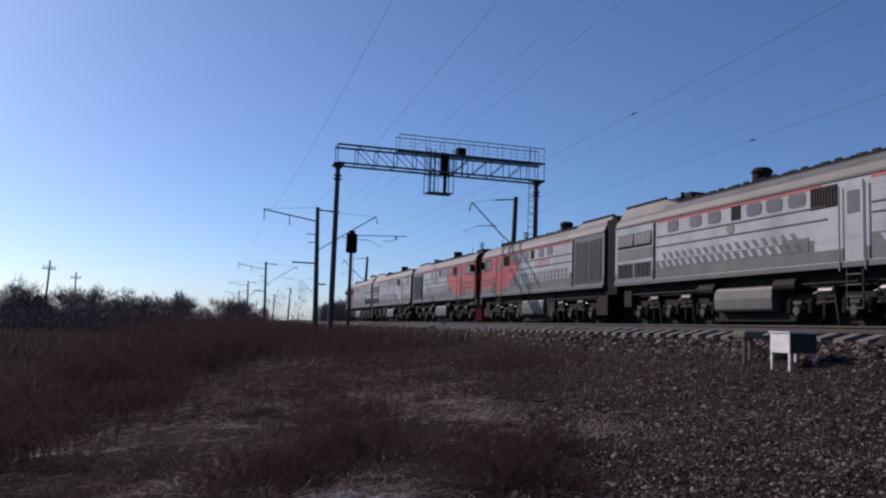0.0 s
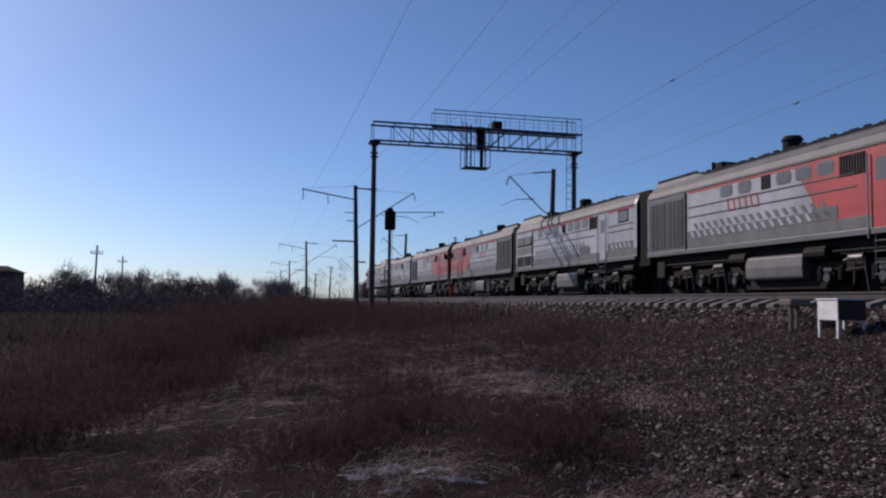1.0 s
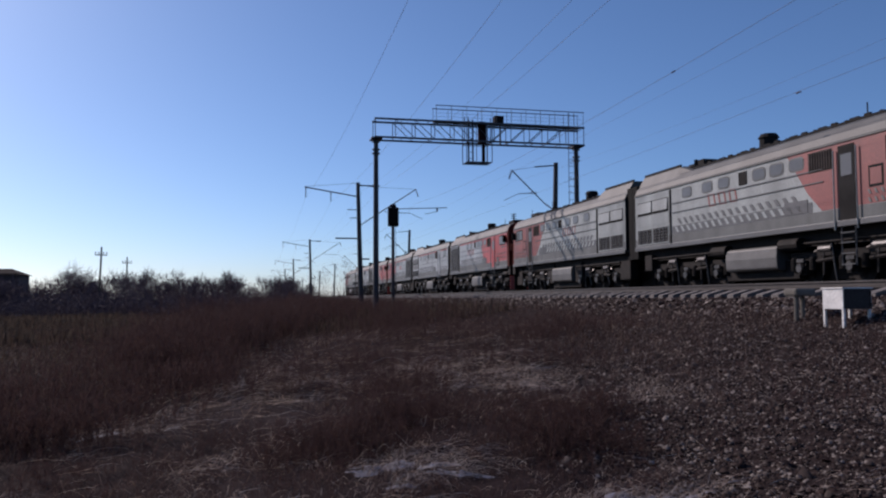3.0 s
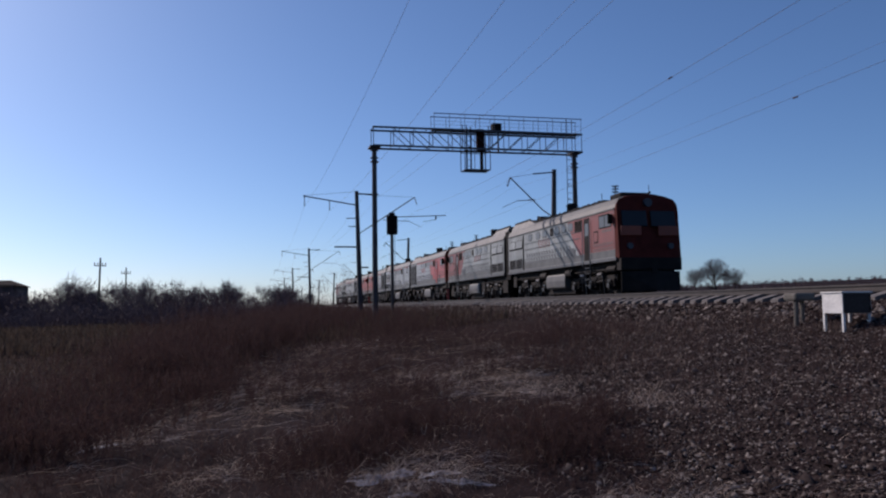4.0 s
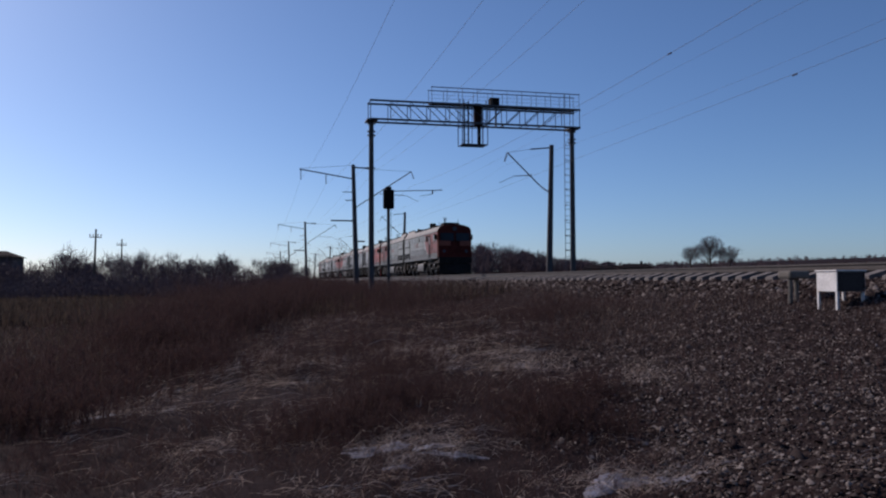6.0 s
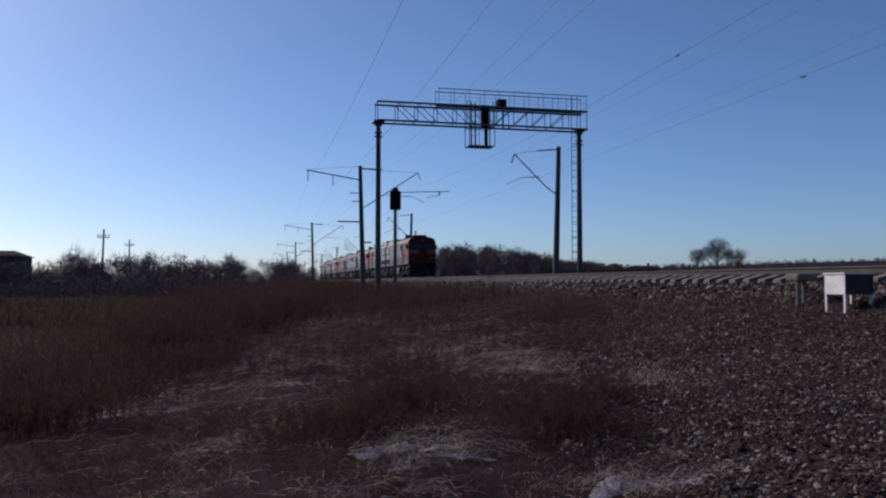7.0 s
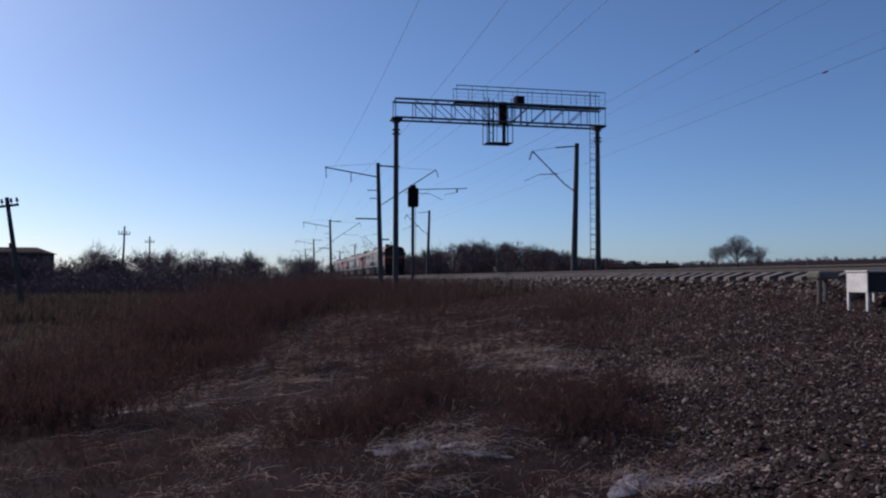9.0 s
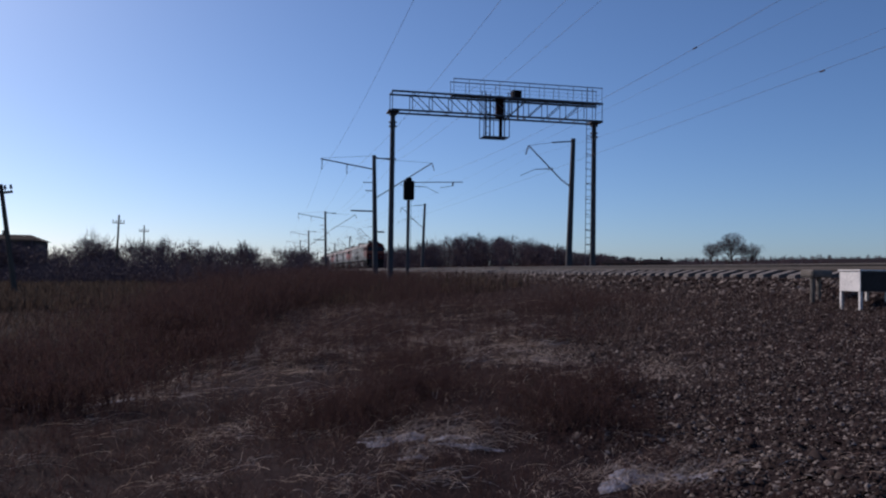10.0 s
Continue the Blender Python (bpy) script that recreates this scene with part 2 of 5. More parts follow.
def build_ground():
    xs = graded(-2500, 2500, -14, 22, 0.22)
    ys = graded(-300, 4000, 1.5, 30, 0.25)
    gx, gy = np.meshgrid(xs, ys)
    v = np.stack([gx.ravel(), gy.ravel(), ground_z(gx, gy).ravel()], 1)
    nx, ny = len(xs), len(ys)
    i = (np.arange(ny - 1)[:, None] * nx + np.arange(nx - 1)[None, :]).ravel()
    f = np.stack([i, i + 1, i + nx + 1, i + nx], 1)
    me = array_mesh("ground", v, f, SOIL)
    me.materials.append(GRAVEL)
    cx = (gx[:-1, :-1] + gx[1:, 1:]).ravel() / 2
    cy = (gy[:-1, :-1] + gy[1:, 1:]).ravel() / 2
    edge = 3.2 + smooth_noise(cx, cy, 3.0, 9) * 0.8 + np.clip(cy - 12, 0, 30) * 0.16
    stony = (cx > edge) & (cx < 20.5)
    me.polygons.foreach_set("material_index", stony.astype(np.int32))
    for p in me.polygons:
        p.use_smooth = True
    return tagged(new("ground", me), "dry brown winter soil rising to a gravel railway bank", "ground", kind="structure")


build_ground()


# ---- railway tracks ----
def rail_profile(cx):
    """Flat-bottom rail, 152 mm high, head top at z = 0."""
    h = [(-0.066, -0.152), (0.066, -0.152), (0.066, -0.140), (0.012, -0.118), (0.010, -0.045), (0.037, -0.034), (0.036, -0.006), (0.028, 0.0),
         (-0.028, 0.0), (-0.036, -0.006), (-0.037, -0.034), (-0.010, -0.045), (-0.012, -0.118), (-0.066, -0.140)]
    return [(cx + x, z) for x, z in h]


def sleeper_mesh():
    """Tapered concrete sleeper across the track, raised under both rails."""
    bm = bmesh.new()
    tops = [(-1.36, -0.285), (-1.30, -0.262), (-0.90, -0.158), (-0.55, -0.158), (-0.35, -0.20), (0.35, -0.20), (0.55, -0.158), (0.90, -0.158), (1.30, -0.262), (1.36, -0.285)]
    rows = []
    for x, z in tops:
        w = 0.125 if abs(x) > 0.4 else 0.10
        rows.append([bm.verts.new(p) for p in ((x, -w - 0.02, -0.41), (x, -w, z), (x, w, z), (x, w + 0.02, -0.41))])
    for a, b in zip(rows, rows[1:]):
        for i in range(3):
            bm.faces.new((a[i], a[i + 1], b[i + 1], b[i]))
    bm.faces.new(rows[0])
    bm.faces.new(rows[-1][::-1])
    return finish("sleeper", bm, SLEEPER)


def build_track(cx, label, pieces):
    track = thing("railway_track", label, "railway track", kind="structure")
    for side in (-0.76, 0.76):
        bm = bmesh.new()
        extrude(bm, rail_profile(cx + side), -120, 900)
        rail = part("rail", bm, RAIL, track, "rusty steel rail with a worn bright head")
        bm = bmesh.new()
        box(bm, cx + side - 0.026, cx + side + 0.026, -120, 900, 0.0005, 0.003)
        part("rail_head", bm, RAIL_TOP, rail)
    me = sleeper_mesh()
    step = 0.6
    if pieces:
        for i in range(200):
            ob = new("sleeper", me)
            ob.location = (cx + RNG.normal(0, 0.012), 2 + i * step, RNG.normal(0, 0.008))
            ob.rotation_euler = (0, 0, RNG.normal(0, 0.008))
            ob.parent = track
    v = np.array([p.co[:] for p in me.vertices])
    f = [tuple(p.vertices) for p in me.polygons if len(p.vertices) == 4]
    f = np.array(f)
    ys = np.arange(2 + 200 * step, 420, step) if pieces else np.arange(2, 300, step)
    if pieces:
        ys = np.concatenate([np.arange(-40, 2, step), ys])
    vv = (v[None] + np.stack([np.full(len(ys), cx), ys, np.zeros(len(ys))], 1)[:, None]).reshape(-1, 3)
    ff = (f[None] + (np.arange(len(ys)) * len(v))[:, None, None]).reshape(-1, 4)
    rest = new("sleeper_row", array_mesh("sleeper_row", vv, ff, SLEEPER))
    rest.parent = track
    tagged(rest, kind="stuff")


# ---- signal gantry ----
def build_gantry():
    g = thing("signal_gantry", "dark grey steel lattice signal bridge spanning both tracks", "signal gantry")
    y, x0, x1, zt, zb, half = 49.55, 6.95, 21.1, 11.0, 9.82, 0.55
    for px, base in ((7.12, -1.6), (20.72, -1.2)):
        bm = bmesh.new()
        rod(bm, (px, y, base), (px, y, zb - 0.05), 0.19, 0.15, 12)
        post = part("post", bm, MAST, g, "slender round concrete post with steel collars", smooth=False)
        bm = bmesh.new()
        for z in (zb - 0.25, zb - 0.75, zb - 1.0):
            rod(bm, (px, y, z), (px, y, z + 0.07), 0.26, n=10)
        box(bm, px - 0.35, px + 0.35, y - 0.6, y + 0.6, zb - 0.08, zb - 0.005)
        part("collar", bm, GALV, post)
    for dy in (-half, half):
        for z in (zt, zb):
            bm = bmesh.new()
            box(bm, x0, x1, y + dy - 0.05, y + dy + 0.05, z - 0.055, z + 0.055)
            part("chord", bm, GALV, g)
        n = 11
        w = (x1 - x0 - 0.1) / n
        for i in range(n + 1):
            x = x0 + 0.05 + i * w
            bm = bmesh.new()
            angle_bar(bm, (x, y + dy, zb), (x, y + dy, zt), 0.035)
            part("upright", bm, GALV, g)
            if i < n and i not in (0, n - 1):
                bm = bmesh.new()
                a, b = (zt, zb) if i < n / 2 else (zb, zt)
                angle_bar(bm, (x, y + dy, a), (x + w, y + dy, b), 0.035)
                part("diagonal", bm, GALV, g)
    for i in range(9):
        x = x0 + 0.05 + i * (x1 - x0 - 0.1) / 8
        for z in (zt, zb):
            bm = bmesh.new()
            angle_bar(bm, (x, y - half, z), (x, y + half, z), 0.035)
            part("cross_bar", bm, GALV, g)
    bm = bmesh.new()
    box(bm, 10.9, 21.0, y - 0.45, y + 0.45, zt + 0.06, zt + 0.10)
    part("walkway", bm, GALV, g)
    rail = new("handrail")
    rail.parent = g
    for dy in (-0.5, 0.5):
        for z in (zt + 1.05, zt + 0.55):
            bm = bmesh.new()
            rod(bm, (10.9, y + dy, z), (21.1, y + dy, z), 0.008 if z < zt + 1 else 0.030)
            part("rail_bar", bm, GALV, rail)
        for i in range(11):
            x = 10.95 + i * 1.01
            bm = bmesh.new()
            rod(bm, (x, y + dy, zt + 0.05), (x, y + dy, zt + 1.06), 0.015)
            part("stanchion", bm, GALV, rail)
    # hanging service cage with the signal head
    cage = new("signal_cage")
    cage.parent = g
    for x in (12.95, 14.65):
        for dy in (-0.55, 0.55):
            bm = bmesh.new()
            angle_bar(bm, (x, y + dy, 8.45), (x, y + dy, zt), 0.04)
            part("cage_upright", bm, GALV, cage)
    for x in (13.35, 13.6, 14.3):
        bm = bmesh.new()
        angle_bar(bm, (x, y - 0.55, 8.45), (x, y - 0.55, zt), 0.03)
        part("cage_upright", bm, GALV, cage)
    for z in (8.45, 9.7):
        for dy in (-0.55, 0.55):
            bm = bmesh.new()
            angle_bar(bm, (12.95, y + dy, z), (14.65, y + dy, z), 0.035)
            part("cage_bar", bm, GALV, cage)
        for x in (12.95, 14.65):
            bm = bmesh.new()
            angle_bar(bm, (x, y - 0.55, z), (x, y + 0.55, z), 0.035)
            part("cage_bar", bm, GALV, cage)
    bm = bmesh.new()
    for k in range(6):
        yy = y - 0.5 + k * 0.2
        box(bm, 13.0, 14.6, yy - 0.03, yy + 0.03, 8.43, 8.46)
    part("cage_floor", bm, GALV, cage)
    bm = bmesh.new()
    rod(bm, (14.22, y, 8.47), (14.22, y, 9.9), 0.12, n=10)
    part("signal_post", bm, DARKSTEEL, cage)
    bm = bmesh.new()
    box(bm, 13.86, 14.38, y - 0.22, y + 0.12, 9.72, 11.2)
    head = part("signal_head", bm, SIGNALBACK, cage, "dark red-brown signal head seen from behind", bevel=0.06)
    bm = bmesh.new()
    for z in (9.95, 10.4, 10.85):
        rod(bm, (14.12, y + 0.12, z), (14.12, y + 0.42, z), 0.13, 0.15, 12)
    part("hood", bm, DARKSTEEL, head)
    for px in (13.22, 13.5):
        bm = bmesh.new()
        rod(bm, (px, y, 8.47), (px, y, 11.3), 0.05)
        part("cage_pole", bm, DARKSTEEL, cage)
    for k in range(6):
        bm = bmesh.new()
        rod(bm, (13.22, y, 8.75 + k * 0.42), (13.5, y, 8.75 + k * 0.42), 0.02)
        part("step", bm, GALV, cage)
    for px in (12.8, 13.05, 14.55, 14.8):
        bm = bmesh.new()
        rod(bm, (px, y - 0.55, zb - 0.1), (px, y - 0.55, zt + 0.35), 0.03)
        part("cage_hanger", bm, GALV, cage)
    bm = bmesh.new()
    box(bm, 14.95, 15.55, y - 0.3, y + 0.3, zt + 0.12, zt + 0.62)
    part("equipment_box", bm, DARKSTEEL, g, "small dark equipment box on the walkway", bevel=0.04)
    bm = bmesh.new()
    box(bm, 15.0, 15.6, y - 0.45, y - 0.35, zb - 0.25, zb - 0.2)
    box(bm, 15.2, 15.3, y - 0.45, y - 0.35, zb - 0.25, zt)
    part("bracket", bm, GALV, g)
    ladder = new("ladder")
    ladder.parent = g
    for dx in (-0.2, 0.2):
        bm = bmesh.new()
        rod(bm, (20.2 + dx, y - 0.45, -0.9), (20.2 + dx, y - 0.45, zt + 1.0), 0.022)
        part("stile", bm, GALV, ladder)
    for i in range(24):
        z = -0.6 + i * 0.45
        bm = bmesh.new()
        rod(bm, (20.0, y - 0.45, z), (20.4, y - 0.45, z), 0.018)
        part("rung", bm, GALV, ladder)
    for i in range(9):
        z = 1.6 + i * 1.0
        bm = bmesh.new()
        pts = [(20.2 + 0.36 * math.sin(a), y - 0.45 - 0.34 * (1 - math.cos(a)), z) for a in np.linspace(-2.4, 2.4, 9)]
        for a, b in zip(pts, pts[1:]):
            rod(bm, a, b, 0.014, n=4)
        part("cage_hoop", bm, GALV, ladder)


# ---- catenary masts ----
def insulator(bm, a, b, r=0.07, n=5):
    a, b = Vector(a), Vector(b)
    rod(bm, a, b, 0.02)
    for i in range(n):
        p = a.lerp(b, (i + 0.5) / n)
        d = (b - a).normalized() * 0.02
        rod(bm, p - d, p + d, r, r * 0.6, 8)


def build_mast(x, y, side, feeder, top=9.3, group="catenary masts"):
    """A concrete mast; side +1: its cantilever reaches to +x."""
    top = top + 0.25 if feeder else top
    base = float(ground_z(x, y)) - 0.05
    reach = (TRACK_NEAR - x) if side > 0 else (x - TRACK_FAR)
    m = thing("catenary_mast", "tapered grey concrete catenary mast with a steel cantilever", "catenary mast", group)
    m.location = (x, y, 0)
    bm = bmesh.new()
    rod(bm, (0.3 * side, 0, base), (0, 0, top), 0.24, 0.16, 12)  # raked away from the track
    part("pole", bm, MAST, m)
    s = side
    tip = (s * reach, 0, 9.1 if feeder else 8.65)
    bm = bmesh.new()
    rod(bm, (s * 0.9, 0, 6.35), tip, 0.045, n=8)
    part("cantilever", bm, GALV, m)
    bm = bmesh.new()
    insulator(bm, (s * 0.15, 0, 5.85), (s * 0.9, 0, 6.35), 0.10, 6)
    part("cantilever_insulator", bm, PORCELAIN, m)
    bm = bmesh.new()
    rod(bm, (s * 0.15, 0, top - 0.2), (s * 1.6, 0, top - 0.35), 0.05)
    rod(bm, (s * 1.6, 0, top - 0.35), tip, 0.012, n=4)
    part("tie_rod", bm, GALV, m)
    bm = bmesh.new()
    insulator(bm, tip, (s * (reach + 0.22), 0, tip[2] - 0.65), 0.09, 5)
    part("wire_insulator", bm, PORCELAIN, m)
    bm = bmesh.new()
    rod(bm, (s * (reach * 0.62), 0, 7.05), (s * (reach - 0.5), 0, 7.0), 0.03)
    rod(bm, (s * (reach - 0.5), 0, 7.0), (s * (reach + 0.6), 0, 6.5), 0.02)
    insulator(bm, (s * (reach * 0.45), 0, 7.1), (s * (reach * 0.62), 0, 7.05), 0.08, 4)
    part("registration_arm", bm, GALV, m)
    if feeder:
        bm = bmesh.new()
        rod(bm, (-0.1, 0, 8.35), (-4.5, 0, 9.05), 0.055)
        rod(bm, (0, 0, top - 0.05), (-4.5, 0, 9.1), 0.012, n=4)
        part("feeder_bracket", bm, GALV, m)
        for fx, fz in ((-4.4, 9.0), (-2.3, 8.68)):
            bm = bmesh.new()
            insulator(bm, (fx, 0, fz), (fx, 0, fz - 0.85), 0.08, 6)
            part("feeder_insulator", bm, PORCELAIN, m)
        bm = bmesh.new()
        box(bm, -0.1, 1.9, -0.05, 0.05, top - 0.3, top - 0.2)
        part("top_arm", bm, GALV, m)
        for ax, az, w in ((-1.9, 4.75, 0.06), (1.0, 3.0, 0.06), (-0.9, 7.2, 0.03), (-0.7, 6.5, 0.03)):
            bm = bmesh.new()
            box(bm, min(0, ax), max(0, ax), -0.05, 0.05, az - w, az + w)
            part("side_arm", bm, GALV, m)
    return m


def sag_wire(name, pts, drop, r, label):
    """A wire hung between supports, one polyline tube."""
    cu = bpy.data.curves.new(name, "CURVE")
    cu.dimensions, cu.bevel_depth, cu.bevel_resolution = "3D", r, 1
    sp = cu.splines.new("POLY")
    out = []
    for a, b in zip(pts, pts[1:]):
        for i in range(16):
            k = i / 16
            p = Vector(a).lerp(Vector(b), k)
            p.z -= drop * 4 * k * (1 - k)
            out.append(p)
    out.append(Vector(pts[-1]))
    sp.points.add(len(out) - 1)
    for q, p in zip(sp.points, out):
        q.co = (*p, 1)
    cu.materials.append(WIRE)
    return tagged(new(name, cu), label, "wire", "overhead wires")


LEFT_Y = [0.2 + 67.0 * i for i in range(0, 9)]
RIGHT_Y = [-4.0 + 57.0 * i for i in range(0, 10)]


def build_line():
    for y in LEFT_Y:
        if y > 30:
            build_mast(8.1, y, 1, True)
    for y in RIGHT_Y:
        if y > 30:
            build_mast(20.6, y, -1, False)
    ly = [-67] + LEFT_Y
    ry = [-61] + RIGHT_Y
    sag_wire("feeder_wire", [(3.65, y, 8.15) for y in ly], 1.0, 0.0055, "thin dark feeder wire on hanging insulators")
    sag_wire("feeder_wire", [(5.8, y, 7.85) for y in ly], 1.0, 0.0055, "thin dark feeder wire on hanging insulators")
    sag_wire("feeder_wire", [(9.9, y, 9.05) for y in ly], 0.8, 0.0055, "thin dark feeder wire on the mast arm")
    sag_wire("feeder_wire", [(8.6, y, 8.9) for y in ly], 0.9, 0.0045, "thin dark feeder wire on the mast arm")
    for cx, cy, cz in ((TRACK_NEAR, 23.2, 7.04), (TRACK_FAR + 0.1, 22.6, 6.43)):
        c = thing("wire_insulator", "short brown rod insulator clamped in an overhead wire", "insulator", "overhead wires")
        c.location = (cx, cy, cz)
        bm = bmesh.new()
        insulator(bm, (0, -0.12, 0), (0, 0.12, 0), 0.03, 3)
        part("rod", bm, PORCELAIN, c)
    for cx, yy in ((TRACK_NEAR, ly), (TRACK_FAR, ry)):
        sag_wire("messenger_wire", [(cx, y, 7.85) for y in yy], 0.9, 0.006 if cx < 15 else 0.003, "messenger wire above the track")
        sag_wire("contact_wire", [(cx + 0.3 * (-1) ** i, y, 6.45) for i, y in enumerate(yy)], 0.03, 0.003 if cx < 15 else 0.0055, "copper contact wire above the track")


# ---- mast signal ----
def build_signal():
    s = thing("mast_signal", "slim post signal with a black oval head seen from behind", "railway signal")
    x, y = 9.95, 60.0
    s.location = (x, y, 0)
    base = float(ground_z(x, y)) - 0.05
    bm = bmesh.new()
    rod(bm, (0, 0, base), (0, 0, 6.3), 0.13, 0.11, 10)
    part("post", bm, MAST, s)
    bm = bmesh.new()
    rod(bm, (0, 0, base), (0, 0, base + 0.7), 0.15, 0.142, 10)
    part("painted_foot", bm, CONCRETE, s, "whitewashed post foot")
    bm = bmesh.new()
    box(bm, -0.42, 0.42, -0.24, 0.12, 5.15, 6.65)
    part("signal_head", bm, DARKSTEEL, s, "black signal head with rounded corners", bevel=0.12)
    bm = bmesh.new()
    box(bm, -0.22, 0.22, -0.12, 0.12, 6.65, 6.88)
    part("cap", bm, DARKSTEEL, s, bevel=0.04)
    bm = bmesh.new()
    rod(bm, (0.42, 0.1, 6.55), (4.3, 0.1, 6.72), 0.035)
    rod(bm, (3.5, 0.1, 6.68), (3.5, 0.1, 6.38), 0.06)
    rod(bm, (3.5, 0.1, 6.4), (2.5, 0.1, 6.2), 0.02)
    part("wire_arm", bm, GALV, s)
    for dx in (-0.16, 0.16):
        bm = bmesh.new()
        rod(bm, (dx, -0.28, base), (dx, -0.28, 5.2), 0.015)
        part("ladder_stile", bm, GALV, s)


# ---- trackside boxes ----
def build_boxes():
    b = thing("trackside_box", "white-painted trackside cabinet on four thin legs, shaded side covered by a dark sheet", "equipment box")
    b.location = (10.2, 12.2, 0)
    z0 = float(ground_z(10.2, 12.2))
    bm = bmesh.new()
    box(bm, -0.25, 0.34, -0.25, 0.27, -0.56, -0.20)
    part("body", bm, WHITEPAINT, b, bevel=0.008)
    bm = bmesh.new()
    box(bm, -0.27, 0.36, -0.27, 0.29, -0.20, -0.175)
    part("lid", bm, WHITEPAINT, b, bevel=0.005)
    for dx in (-0.225, 0.30):
        for dy in (-0.225, 0.245):
            bm = bmesh.new()
            box(bm, dx - 0.022, dx + 0.022, dy - 0.022, dy + 0.022, z0 - 0.1, -0.56)
            part("leg", bm, WHITEPAINT, b)
    bm = bmesh.new()
    box(bm, -0.254, -0.25, -0.03, 0.03, -0.40, -0.36)
    part("latch", bm, WHITEPAINT, b)
    # dark sheet over the white -y face: its shade is put into colour
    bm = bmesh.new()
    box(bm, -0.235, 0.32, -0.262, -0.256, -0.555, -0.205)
    door = part("door", bm, INTAKE, b, "dark sheet standing in for the shade on the white box side")
    # hinges added to the sheet
    for z in (-0.48, -0.28):
        bm = bmesh.new()
        rod(bm, (0.30, -0.27, z - 0.03), (0.30, -0.27, z + 0.03), 0.012)
        part("hinge", bm, DARKSTEEL, door)
    c = thing("cable_pedestal", "weathered pale concrete cable pedestal with a thick cap", "cable pedestal")
    c.location = (10.4, 13.7, 0)
    z0 = float(ground_z(10.4, 13.7))
    bm = bmesh.new()
    box(bm, -0.22, 0.24, -0.2, 0.2, -0.33, -0.17)
    part("cap", bm, CONCRETE, c, bevel=0.05)
    for dx, dy in ((-0.13, -0.08), (0.13, 0.08)):
        bm = bmesh.new()
        rod(bm, (dx, dy, z0 - 0.1), (dx, dy, -0.32), 0.045, n=8)
        part("leg", bm, CONCRETE, c)


build_track(TRACK_NEAR, "ballasted track with concrete sleepers and rusty rails", True)
build_track(TRACK_FAR, "far ballasted track that the diesel train runs on", False)
build_gantry()
build_line()
build_signal()
build_boxes()


# ---- diesel locomotive sections ----
L_SEC = 16.97
HALF = 7.99


def side_sheet(bm, outline, x, t=0.012):
    """A thin raised plate on the body side: outline in (y, z), proud of x towards -x (or +x when t < 0)."""
    a = [bm.verts.new((x, y, z)) for y, z in outline]
    b = [bm.verts.new((x - t, y, z)) for y, z in outline]
    n = len(outline)
    for i in range(n):
        j = (i + 1) % n
        bm.faces.new((a[i], a[j], b[j], b[i]))
    bm.faces.new(b)
    bm.faces.new(a[::-1])


def rect(y0, y1, z0, z1):
    return [(y0, z0), (y1, z0), (y1, z1), (y0, z1)]


def rounded(y0, y1, z0, z1, r):
    out = []
    for cy, cz, a0 in ((y1 - r, z0 + r, -90), (y1 - r, z1 - r, 0), (y0 + r, z1 - r, 90), (y0 + r, z0 + r, 180)):
        for k in range(4):
            a = radians(a0 + 30 * k)
            out.append((cy + r * math.cos(a), cz + r * math.sin(a)))
    return out


PROFILE_SIDE = 3.99
W2 = 1.55


ROOF_TOP = 4.69


def body_outline(drop=0.0):
    half = [(-W2, PROFILE_SIDE), (-1.46, 4.22), (-1.27, 4.44), (-0.99, 4.57), (-0.5, 4.66)]
    k = 1 - drop
    half = [(x, PROFILE_SIDE + (z - PROFILE_SIDE) * k) for x, z in half]
    pts = [(-W2, 1.72)] + half + [(0.0, PROFILE_SIDE + (ROOF_TOP - PROFILE_SIDE) * k)] + [(-x, z) for x, z in half[::-1]] + [(W2, 1.72)]
    return pts


def cab_outline():
    half = [(-W2, 3.95), (-1.53, 4.22), (-1.38, 4.45), (-1.05, 4.57), (-0.5, 4.62)]
    return [(-W2, 1.72)] + half + [(0.0, 4.64)] + [(-x, z) for x, z in half[::-1]] + [(W2, 1.72)]


